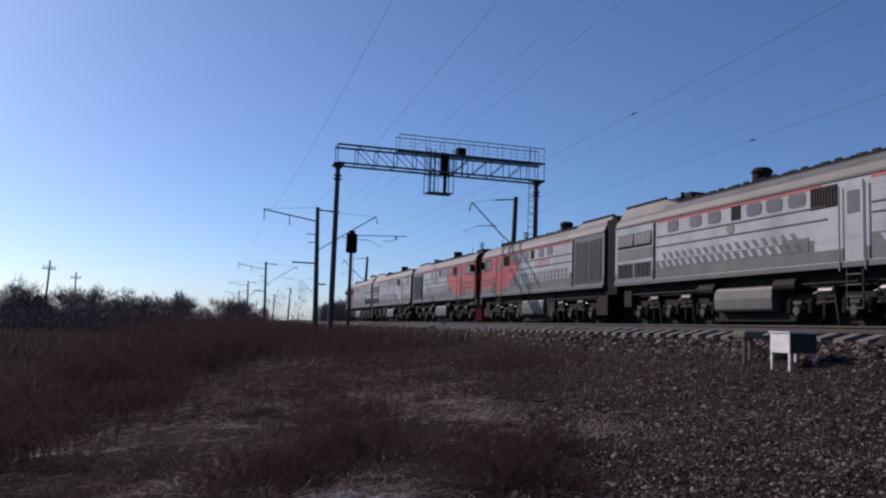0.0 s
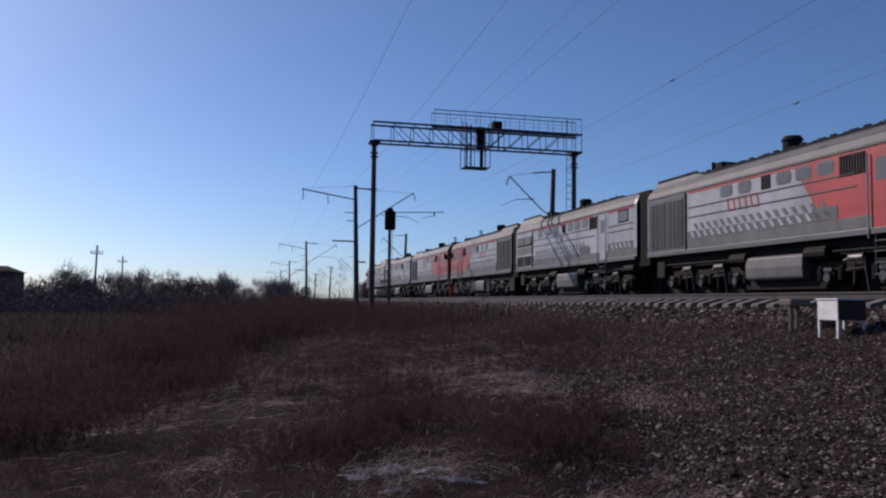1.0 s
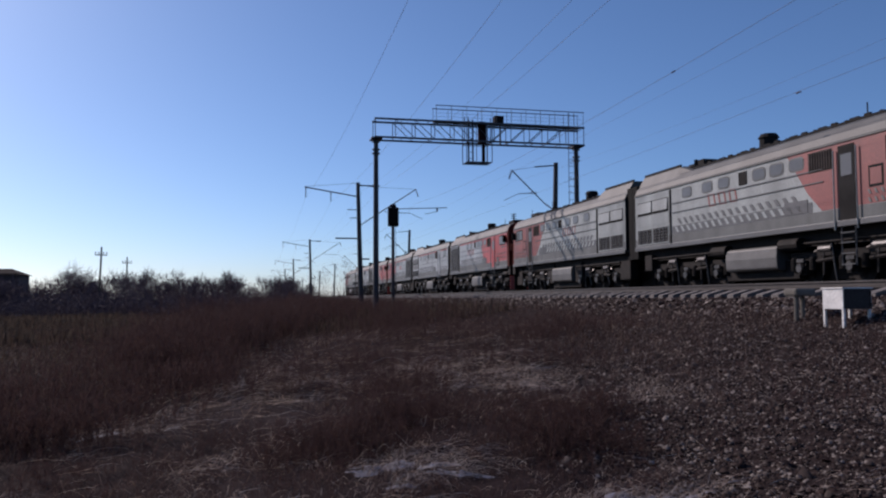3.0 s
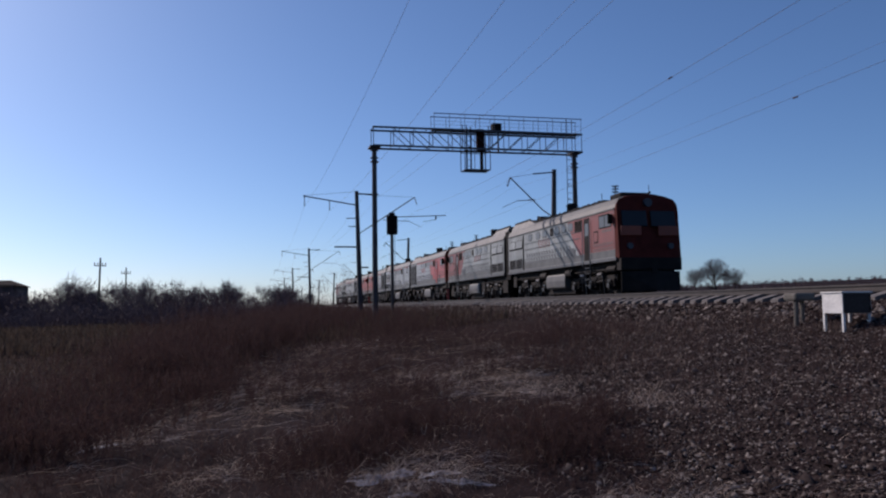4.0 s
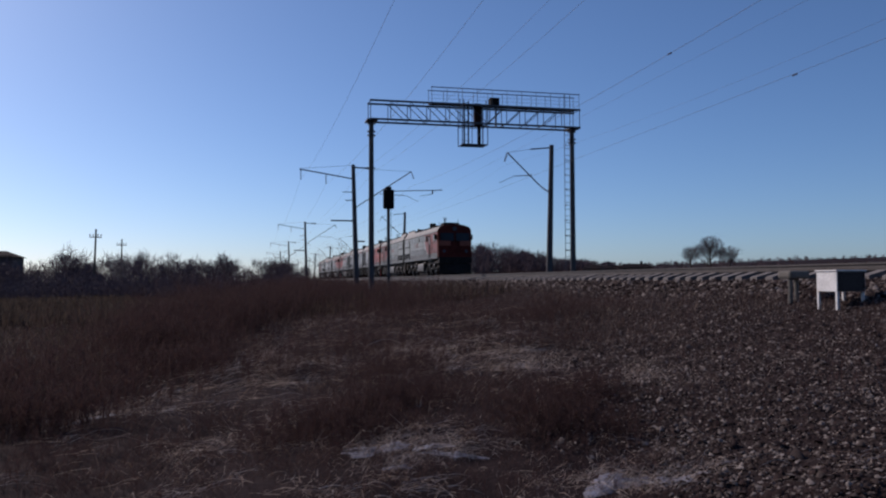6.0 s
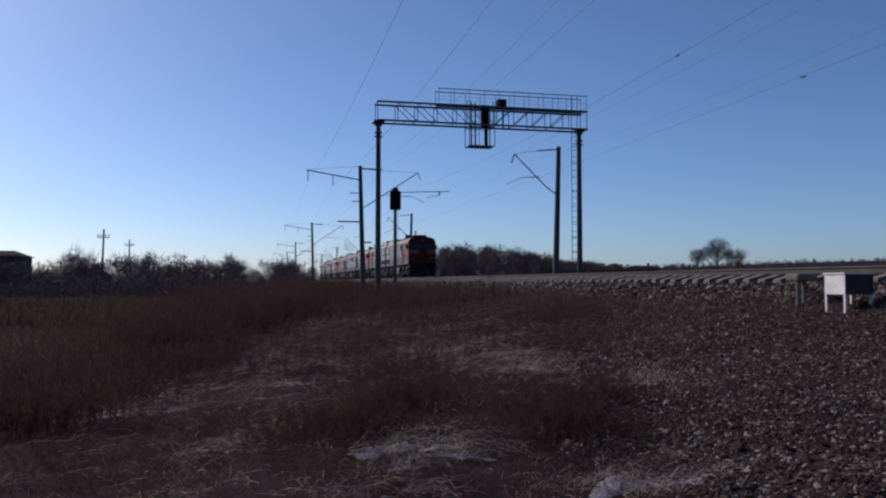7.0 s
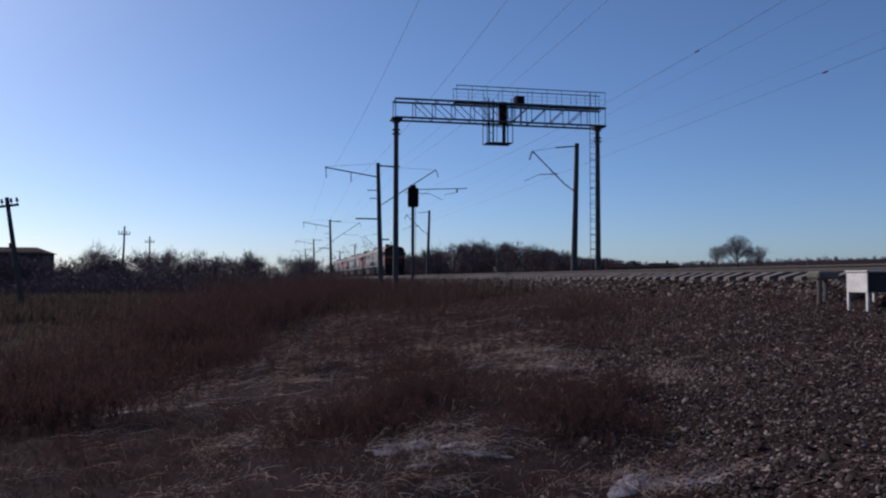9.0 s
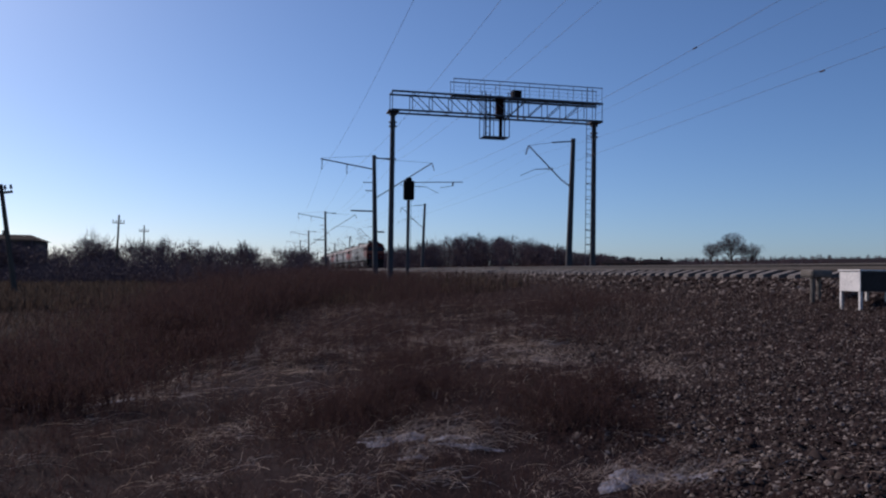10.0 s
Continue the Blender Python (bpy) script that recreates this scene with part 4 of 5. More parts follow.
        part("whip_aerial", bm, ROOFDARK, s)
    # underframe
    bm = bmesh.new()
    box(bm, -1.2, 1.2, -HALF + 0.3, HALF - 0.1, 1.15, 1.7)
    part("underframe", bm, UNDER, s)
    # made-up boxes that block sky showing through under the far side
    for y0, y1 in ((-7.9, -6.9), (-2.5, -1.5), (1.55, 2.5), (6.9, 7.9)):
        bm = bmesh.new()
        box(bm, 0.9, 1.3, y0, y1, 0.45, 1.5)
        part("equipment_case", bm, UNDER, s, bevel=0.03)
    for yy in (-6.45, -4.35 - 1.05, -4.35 + 1.05, -2.2, 2.2, 4.35 - 1.05, 4.35 + 1.05, 6.45):
        bm = bmesh.new()
        box(bm, -0.68, 0.68, yy - 0.62, yy + 0.62, 0.14, 1.14)
        part("traction_motor", bm, UNDER, s, bevel=0.05)
    # made-up dark boxes along the middle, so no sky shows below the body
    bm = bmesh.new()
    box(bm, -0.36, 0.36, -HALF + 0.05, HALF + 0.45, 0.16, 1.2)
    part("centre_sill", bm, UNDER, s, "dark filler box along the underframe that hides the sky behind")
    for y0, y1 in ((1.3, 5.2), (-5.2, -1.2)):
        bm = bmesh.new()
        box(bm, -0.5, 0.5, y0, y1, 0.05, 1.0)
        part("brake_rigging", bm, UNDER, s, bevel=0.03)
    bm = bmesh.new()
    extrude(bm, [(-1.45, 0.60), (-1.42, 0.54), (-1.34, 0.50), (1.34, 0.50), (1.42, 0.54), (1.45, 0.60), (1.47, 0.9), (1.45, 1.20), (1.38, 1.27), (-1.38, 1.27), (-1.45, 1.20), (-1.47, 0.9)], -1.35, 1.45)
    tank = part("fuel_tank", bm, TANK, s, "dusty grey fuel tank slung between the bogies", bevel=0.02)
    bm = bmesh.new()
    box(bm, -1.15, 1.15, -2.0, 2.0, 0.2, 0.8)
    part("tank_cradle", bm, UNDER, tank, "dark cradle below the fuel tank", bevel=0.03)
    for yb in (-4.35, 4.35):
        bog = new("bogie")
        bog.parent = s
        for sx in (-1, 1):
            bm = bmesh.new()
            box(bm, sx * 1.08 - 0.07, sx * 1.08 + 0.07, yb - 2.7, yb + 2.7, 0.72, 1.0)
            for dy in (-2.1, 0, 2.1):
                box(bm, sx * 1.12 - 0.14, sx * 1.12 + 0.14, yb + dy - 0.2, yb + dy + 0.2, 0.33, 0.75)
                rod(bm, (sx * 1.0, yb + dy, 0.52), (sx * 1.32, yb + dy, 0.52), 0.17, n=12)
                for e in (-0.42, 0.42):
                    rod(bm, (sx * 1.15, yb + dy + e, 0.45), (sx * 1.15, yb + dy + e, 0.85), 0.1, n=10)
            for dy in (-1.05, 1.05):
                box(bm, sx * 1.2 - 0.1, sx * 1.2 + 0.1, yb + dy - 0.3, yb + dy + 0.3, 0.85, 1.2)
                rod(bm, (sx * 1.25, yb + dy - 0.35, 0.75), (sx * 1.25, yb + dy + 0.35, 0.7), 0.06)
            rod(bm, (sx * 1.33, yb - 2.6, 1.25), (sx * 1.33, yb + 2.6, 1.25), 0.035)
            part("side_frame", bm, UNDER, bog, bevel=0.0)
            for dy in (-2.1, 0, 2.1):
                bm = bmesh.new()
                rod(bm, (sx * 1.30, yb + dy, 0.52), (sx * 1.37, yb + dy, 0.52), 0.15, 0.13, 12)
                box(bm, min(sx * 1.24, sx * 1.32), max(sx * 1.24, sx * 1.32), yb + dy - 0.16, yb + dy + 0.16, 0.70, 0.80)
                part("axle_box", bm, OILY, bog, "oily grey axle box cover")
                for e in (-0.42, 0.42):
                    bm = bmesh.new()
                    for k in range(5):
                        rod(bm, (sx * 1.16, yb + dy + e, 0.46 + k * 0.075), (sx * 1.16, yb + dy + e, 0.50 + k * 0.075), 0.125, n=10)
                    part("spring", bm, UNDER, bog)
            for dy in (-1.05, 1.05):
                bm = bmesh.new()
                rod(bm, (sx * 1.22, yb + dy - 0.3, 1.05), (sx * 1.22, yb + dy + 0.22, 1.05), 0.13, n=12)
                rod(bm, (sx * 1.22, yb + dy + 0.2, 1.05), (sx * 1.22, yb + dy + 0.5, 0.98), 0.04)
                part("brake_cylinder", bm, OILY, bog)
                bm = bmesh.new()
                rod(bm, (sx * 1.3, yb + dy, 0.95), (sx * 1.2, yb + dy + 0.15, 0.3), 0.03)
                rod(bm, (sx * 1.3, yb + dy - 0.3, 1.3), (sx * 1.25, yb + dy - 0.45, 0.12), 0.025)
                part("sand_pipe", bm, OILY, bog)
        for dy in (-2.1, 0, 2.1):
            bm = bmesh.new()
            rod(bm, (-1.05, 0, 0), (1.05, 0, 0), 0.09, n=8)
            for sx in (-1, 1):
                rod(bm, (sx * 0.72, 0, 0), (sx * 0.86, 0, 0), 0.525, n=24)
                rod(bm, (sx * 0.69, 0, 0), (sx * 0.72, 0, 0), 0.555, n=24)
                for k in range(5):
                    a = 2 * math.pi * k / 5
                    rod(bm, (sx * 0.86, 0.3 * math.cos(a), 0.3 * math.sin(a)), (sx * 0.875, 0.3 * math.cos(a), 0.3 * math.sin(a)), 0.07, n=8)
            wh = part("wheelset", bm, UNDER, bog)
            wh.location = (0, yb + dy, 0.525)
    for yy, r in ((-7.0, 0.16), (1.9, 0.2), (-1.9, 0.2)):
        bm = bmesh.new()
        rod(bm, (-1.32, yy - 0.45, 1.25), (-1.32, yy + 0.45, 1.25), r, n=12)
        part("air_reservoir", bm, UNDER, s)
    bm = bmesh.new()
    box(bm, -1.4, -1.1, 6.9, 7.5, 0.75, 1.4)
    part("battery_box", bm, UNDER, s, bevel=0.03)
    return s


def build_train():
    a = build_section(True, 5.9, "worn", "faded beige-silver diesel locomotive section with a dull red cab end")
    g = build_section(True, 6.9, "grille", "silver diesel locomotive section with red cab and grey grilles")
    m = build_section(False, 0, "silver", "silver cabless middle section of a diesel locomotive")
    plan = [(a, 1), (a, -1), (g, 1), (m, 1), (g, -1), (g, 1), (m, 1), (a, -1)]
    cars, used = [], set()
    for i, (src, way) in enumerate(plan):
        ob = src if src not in used else copy_thing(src, Matrix())
        used.add(src)
        cars.append((ob, way, L_SEC * (i + 0.5)))
    return cars


TRAIN = build_train()


# ---- the movement ----
def rear_at(t):
    """Where the train's last coupler stands along the track."""
    return -38.3 + 17.67 * t


def motions():
    for i, (ob, way, off) in enumerate(TRAIN):
        turn = 0 if way > 0 else 180
        walk(ob, [(t, pose(TRACK_FAR, rear_at(t) + off, 0.0, 0, 0, turn)) for t in (0.0, 2.5, 5.0, 7.5, 10.0)])
        if i > 3:
            continue
        step = -way * math.degrees(17.67 / FPS / 0.525)  # turn of a wheel from one picture to the next
        for w in ob.children_recursive:
            if w.name.startswith("wheelset"):
                x, y, z = w.location
                walk(w, [(k / FPS, pose(x, y, z, k * step, 0, 0)) for k in range(0, 10 * FPS + 1)])


# ---- vegetation and stones ----
def blades(base, h, w, az, lean, rng):
    """Thin two-part blades: base (n, 3), height, width, azimuth and lean (radians) as arrays."""
    n = len(base)
    d = np.stack([np.cos(az), np.sin(az), np.zeros(n)], 1)
    up = np.array([0, 0, 1.0])
    l1, l2 = lean * 0.6, lean * 1.4
    mid = base + (up * np.cos(l1)[:, None] + d * np.sin(l1)[:, None]) * (h * 0.55)[:, None]
    tip = mid + (up * np.cos(l2)[:, None] + d * np.sin(l2)[:, None]) * (h * 0.45)[:, None]
    sa = rng.uniform(0, math.pi, n)
    s = np.stack([np.cos(sa), np.sin(sa), np.zeros(n)], 1) * (w / 2)[:, None]
    v = np.stack([base - s, base + s, mid - s * 0.8, mid + s * 0.8, tip], 1).reshape(-1, 3)
    i = (np.arange(n) * 5)[:, None]
    f = np.concatenate([i + [0, 1, 3], i + [0, 3, 2], i + [2, 3, 4]], 0)
    return v, f, mid, tip


def spikes(base, h, w, az, lean, rng):
    """Single tapering twigs."""
    n = len(base)
    tip = base + np.stack([np.cos(az) * np.sin(lean), np.sin(az) * np.sin(lean), np.cos(lean)], 1) * h[:, None]
    sa = rng.uniform(0, math.pi, n)
    s = np.stack([np.cos(sa), np.sin(sa), rng.normal(0, 0.4, n)], 1) * (w / 2)[:, None]
    return np.stack([base - s, base + s, tip], 1).reshape(-1, 3), np.arange(n * 3).reshape(-1, 3)


def joined(name, sets, mat, label, category):
    vs, fs, k = [], [], 0
    for v, f in sets:
        vs.append(v)
        fs.append(f + k)
        k += len(v)
    return tagged(new(name, array_mesh(name, np.concatenate(vs), np.concatenate(fs), mat)), label, category, kind="stuff")


def spread(n, x0, x1, y0, y1, rng, power=1.6):
    """Random places, denser towards the near side y0."""
    x = rng.uniform(x0, x1, n)
    y = y0 + (y1 - y0) * rng.uniform(0, 1, n) ** power
    return x, y


def at_ground(x, y, dz=-0.02):
    return np.stack([x, y, ground_z(x, y) + dz], 1)


def belt_edge(y):
    """The line between the dark weed belt and the matted grass."""
    return -1.3 + (y - 9) * 0.165


def stony_edge(x, y):
    return 3.0 + smooth_noise(x, y, 3.0, 9) * 0.7 + np.clip(y - 8, 0, 30) * 0.22


def matted(x, y):
    """Where the straw has been pressed into pale mats."""
    out = 0
    for cx, cy, rx, ry in ((-0.35, 8.6, 0.75, 2.2), (3.1, 12.5, 1.5, 2.4), (4.3, 9.6, 0.9, 1.8), (1.0, 5.3, 1.6, 0.9), (1.5, 6.75, 0.45, 0.45), (2.8, 5.4, 0.4, 0.3), (-0.2, 14.0, 1.0, 2.5)):
        out = out + np.exp(-((x - cx) / rx) ** 2 - ((y - cy) / ry) ** 2)
    return out * 2.2


def build_grass():
    rng = np.random.default_rng(21)
    x, y = spread(420000, -16, 12, 2.2, 40, rng, 2.3)
    keep = (x > -2.2 - y * 0.5) & (x < 10.9)
    se = stony_edge(x, y)
    thin = (1 - 0.45 * np.clip(matted(x, y), 0, 1) * (y > 7)) * np.where(x > se, np.interp(y, [8, 13], [0.45, 0.95]) + 0.35 * (smooth_noise(x, y, 2.5, 31) > 0.2), 1.0) * np.where(smooth_noise(x, y, 1.3, 32) > -0.25, 1.0, 0.35)
    thin = thin * np.interp(y, [3, 9], [0.14, 1.0]) * np.clip(0.75 + 0.9 * smooth_noise(x, y, 1.0, 64), 0.08, 1)
    keep &= rng.uniform(0, 1, len(x)) < thin
    x, y, se = x[keep], y[keep], se[keep]
    n = len(x)
    h = rng.gamma(3.5, 0.07, n).clip(0.06, 0.6) * np.interp(y, [2, 10], [0.32, 1.0]) * np.where(x > se, np.interp(y, [8, 14], [0.42, 0.8]), 1.0) * (1 + 0.35 * smooth_noise(x, y, 3, 33))
    lean = np.clip(rng.normal(np.where(x > se, np.interp(y, [8, 14], [1.5, 0.9]), np.interp(y, [8, 16], [1.36, 1.0])), 0.25, n), 0.1, 1.65)
    az = rng.normal(0.5, 1.5, n) + smooth_noise(x, y, 4, 34) * 1.2
    v, f, _, _ = blades(at_ground(x, y), h, rng.uniform(0.0016, 0.0042, n) * (1 + y * 0.1), az, lean, rng)
    joined("dry_grass", [(v, f)], GRASS, "matted dry straw-brown winter grass", "grass")
    # bleached straw lying flat in the lighter patches
    x, y = spread(300000, -4, 9, 3.0, 34, rng, 1.9)
    patch = smooth_noise(x, y, 2.6, 35) + 0.5 * smooth_noise(x, y, 0.8, 36)
    keep = (x > belt_edge(y) + 0.3) & (x < 10.5) & (rng.uniform(0, 1, len(x)) < np.clip(0.08 + 0.55 * patch, 0.04, 1) * (0.35 + matted(x, y)) * np.where(x > stony_edge(x, y) + 0.6, np.clip(0.5 * matted(x, y), 0.22, 0.9), 1.0) * np.interp(y, [4, 8, 10, 14], [0.10, 0.6, 0.2, 0.18]))
    x, y = x[keep], y[keep]
    n = len(x)
    v, f, _, _ = blades(at_ground(x, y, rng.uniform(0.0, 0.09, n)), rng.gamma(3.0, 0.055, n).clip(0.04, 0.4) * np.interp(y, [4, 10], [0.4, 1.0]), rng.uniform(0.0008, 0.0022, n) * (1 + y * 0.14), rng.normal(0.1, 0.7, n) + math.pi * (rng.uniform(0, 1, n) > 0.5), rng.normal(1.5, 0.16, n).clip(0.9, 1.75), rng)
    joined("flattened_straw", [(v, f)], STRAW, "pale bleached straw lying flat in patches", "grass")


def tangle(x, y, length, width, rise, az, rng):
    """Long stalks lying in low arches: six-point ribbons."""
    n, k = len(x), 6
    u = np.linspace(0, 1, k)[None, :]
    bend = rng.normal(0, 0.4, n)[:, None]
    a = az[:, None] + bend * u
    px = x[:, None] + np.cumsum(np.cos(a), 1) * (length / k)[:, None]
    py = y[:, None] + np.cumsum(np.sin(a), 1) * (length / k)[:, None]
    pz = ground_z(px, py) + 0.02 + rise[:, None] * np.sin(math.pi * (0.1 + 0.9 * u)) ** 0.8
    side = np.stack([-np.sin(a) * 0.6, np.cos(a) * 0.6, np.full_like(a, 0.7)], -1) * (width / 2)[:, None, None] * (1 - 0.6 * u)[..., None]
    p = np.stack([px, py, pz], -1)
    v = np.stack([p - side, p + side], 2).reshape(-1, 3)
    i = (np.arange(n) * 2 * k)[:, None, None] + (np.arange(k - 1) * 2)[None, :, None]
    f = (i + np.array([0, 1, 3, 2])[None, None, :]).reshape(-1, 4)
    return v, f


SNOW_SPOTS = ((1.02, 6.95, 0.34, 0.17, -20), (1.36, 6.72, 0.26, 0.12, -25), (1.62, 6.38, 0.28, 0.08, -30), (2.48, 5.18, 0.32, 0.17, -8), (2.78, 5.02, 0.24, 0.14, -5), (1.15, 6.2, 0.22, 0.06, -20), (-1.9, 9.6, 0.5, 0.12, 10), (-2.7, 10.4, 0.5, 0.12, 5))  # centre, half length, half width, turn


def build_tangle():
    rng = np.random.default_rng(29)
    x, y = spread(100000, -5, 9, 3.6, 26, rng, 1.4)
    lump = smooth_noise(x, y, 1.1, 61) + 0.6 * smooth_noise(x, y, 0.45, 62)
    keep = (x > belt_edge(y) - 1.0) & (x < stony_edge(x, y) + 0.8) & (rng.uniform(0, 1, len(x)) < np.clip(-0.12 + 0.75 * lump, 0.01, 1) * (0.35 + 0.8 * matted(x, y)).clip(0, 1.2))
    x, y = x[keep], y[keep]
    n = len(x)
    lay = 0.3 + 1.3 * smooth_noise(x, y, 2.4, 63)
    far = np.clip((y - 2) / 8, 0.45, 1.3)
    sx, sy = [], []
    for cx, cy, rx, ry, turn in SNOW_SPOTS:
        m = int(420 * rx)
        sx.append(cx + rng.normal(0, rx * 0.7, m))
        sy.append(cy + rng.normal(0, ry * 0.9, m))
    sx, sy = np.concatenate(sx), np.concatenate(sy)
    m = len(sx)
    over = tangle(sx, sy, rng.gamma(4, 0.035, m), rng.uniform(0.002, 0.004, m), rng.gamma(2, 0.02, m) + 0.02, rng.normal(-0.4, 0.7, m), rng)
    joined("tangled_stalks", [over, tangle(x, y, rng.gamma(4, 0.09, n) * far, rng.uniform(0.0018, 0.0042, n) * (1 + y * 0.08), rng.gamma(2, 0.022, n) * far, lay + rng.normal(0, 0.6, n) + math.pi * (rng.uniform(0, 1, n) > 0.5), rng)], STRAW, "bleached stalks lying tangled in low arches", "grass")


def build_field():
    rng = np.random.default_rng(22)
    x, y = spread(60000, -90, 10, 30, 170, rng, 1.7)
    keep = x > -y * 0.62
    x, y = x[keep], y[keep]
    n = len(x)
    h = rng.uniform(0.3, 0.75, n) * (1 + 0.3 * smooth_noise(x, y, 14, 41))
    v, f, _, _ = blades(at_ground(x, y), h, rng.uniform(0.03, 0.07, n) * (1 + y * 0.008), rng.uniform(0, 6.28, n), np.abs(rng.normal(0.4, 0.3, n)), rng)
    x, y = spread(16000, 19.5, 120, 20, 200, rng, 1.5)
    n = len(x)
    v2, f2, _, _ = blades(at_ground(x, y), rng.uniform(0.2, 0.6, n), rng.uniform(0.03, 0.08, n) * (1 + y * 0.008), rng.uniform(0, 6.28, n), np.abs(rng.normal(0.4, 0.3, n)), rng)
    # a paler strip of standing straw beyond the belt
    x, y = rng.uniform(-34, -9, 9000), rng.uniform(50, 72, 9000)
    n = len(x)
    v3, f3, _, _ = blades(at_ground(x, y), rng.uniform(0.3, 0.7, n), rng.uniform(0.04, 0.09, n), rng.uniform(0, 6.28, n), np.abs(rng.normal(0.5, 0.3, n)), rng)
    # thinner grass between the weed belt and the field
    x, y = spread(70000, -34, 4, 11, 60, rng, 1.4)
    keep = (x < belt_edge(y) - 1.2) & (x > -y * 0.55 - 3)
    x, y = x[keep], y[keep]
    n = len(x)
    v4, f4, _, _ = blades(at_ground(x, y), rng.uniform(0.15, 0.5, n) * (1 + 0.4 * smooth_noise(x, y, 6, 43)), rng.uniform(0.008, 0.02, n) * (1 + y * 0.03), rng.uniform(0, 6.28, n), np.abs(rng.normal(0.9, 0.4, n)), rng)
    joined("field_grass", [(v, f), (v2, f2), (v3, f3), (v4, f4)], FIELD, "tall dry grass of the open field", "grass")


def weeds(x, y, hmean, rng, twigs=9, width=0.010, spray=0.16):
    """Branching dry weed stems at the places given."""
    n = len(x)
    b = at_ground(x, y)
    h = hmean * rng.uniform(0.55, 1.25, n)
    az, lean = rng.uniform(0, 6.28, n), np.abs(rng.normal(spray, spray, n)).clip(0, 1.3)
    w = np.full(n, width) * rng.uniform(0.7, 1.5, n)
    v, f, mid, tip = blades(b, h, w, az, lean, rng)
    sets = [(v, f)]
    for _ in range(twigs):
        k = rng.uniform(0.12, 0.98, n)[:, None]
        p = np.where(k < 0.55, b + (mid - b) * (k / 0.55), mid + (tip - mid) * ((k - 0.55) / 0.45))
        hh = h * rng.uniform(0.10, 0.34, n)
        sets.append(spikes(p, hh, w, rng.uniform(0, 6.28, n), rng.uniform(0.2, 1.35, n), rng))
    return sets


def build_weeds():
    rng = np.random.default_rng(23)
    # the tall dark belt
    y = 9.0 + 50 * rng.uniform(0, 1, 7500) ** 1.5
    x = belt_edge(y) - np.abs(rng.normal(0, 1, len(y))) * (1.0 + y * 0.055) + rng.normal(0, 0.45, len(y))
    x = x - 0.6 + 1.0 * smooth_noise(x, y, 6, 52)
    near = np.clip((y - 5) / 22, 0.35, 1.0)
    hm = near * (1.25 + 0.35 * smooth_noise(x, y, 5, 51)) * np.where(x < belt_edge(y) - 6, 0.72, 1.0)
    s1 = weeds(x, y, hm, rng, 36, 0.007, 0.26)
    joined("weed_belt", s1, WEED, "dense belt of tall dark reddish-brown dry weeds", "weeds")
    # loose clumps in the matted grass
    xs, ys = [], []
    for cx, cy, r, n in ((0.75, 8.0, 0.7, 320), (1.6, 8.6, 0.65, 230), (2.75, 6.9, 0.6, 260), (3.3, 7.9, 0.55, 170), (0.2, 12.5, 1.2, 160), (2.0, 15, 1.3, 160),
                         (4.6, 13.5, 1.4, 160), (4.0, 21, 2.2, 260), (5.2, 30, 2.5, 420), (6.2, 40, 2.6, 700), (6.8, 18, 1.8, 360), (1.9, 11.0, 0.9, 260), (7.0, 55, 3.0, 600)):
        a = rng.normal(0, 0.55, (n, 2)) * r
        xs.append(cx + a[:, 0])
        ys.append(cy + a[:, 1])
    x, y = np.concatenate(xs), np.concatenate(ys)
    hm = np.clip(0.34 + (y - 7) * 0.035, 0.30, 1.05) * np.where(x > 6, 0.8, 1.0)
    joined("weed_clumps", weeds(x, y, hm, rng, 44, 0.0036, 0.55), WEED, "low rounded clumps of brown branching dry weeds", "weeds")
    # low twiggy mat close by
    x, y = spread(15000, -3.5, 4.5, 3.0, 9.5, rng, 1.1)
    keep = (x > -y * 0.4) & (x < stony_edge(x, y) + 0.3) & (smooth_noise(x, y, 0.9, 65) > -0.35)
    x, y = x[keep], y[keep]
    joined("weed_mat", weeds(x, y, np.interp(y, [3, 9], [0.09, 0.24]) * (1 + 0.5 * smooth_noise(x, y, 0.8, 66)).clip(0.3, 2), rng, 14, 0.0026, 0.6), WEED, "low dark mat of broken twiggy weeds", "weeds")
    # rank weeds added along the far side of the tracks to block sky under the train
    x, y = rng.uniform(19.9, 22.5, 2600), 3 + 90 * rng.uniform(0, 1, 2600) ** 1.4
    joined("lineside_weeds", weeds(x, y, np.full(len(x), 1.2), rng, 30, 0.016), WEED, "dry weeds added beyond the far track to hide sky under the train", "weeds")
    # scattered single stems over the slope
    x, y = spread(6500, -10, 10.6, 6, 45, rng, 1.2)
    keep = (x > -y * 0.5) & (matted(x, y) < 0.5)
    x, y = x[keep], y[keep]
    joined("weed_stems", weeds(x, y, 0.32 * np.ones(len(x)), rng, 7, 0.0055, 0.35), WEED, "scattered thin dry weed stems", "weeds")


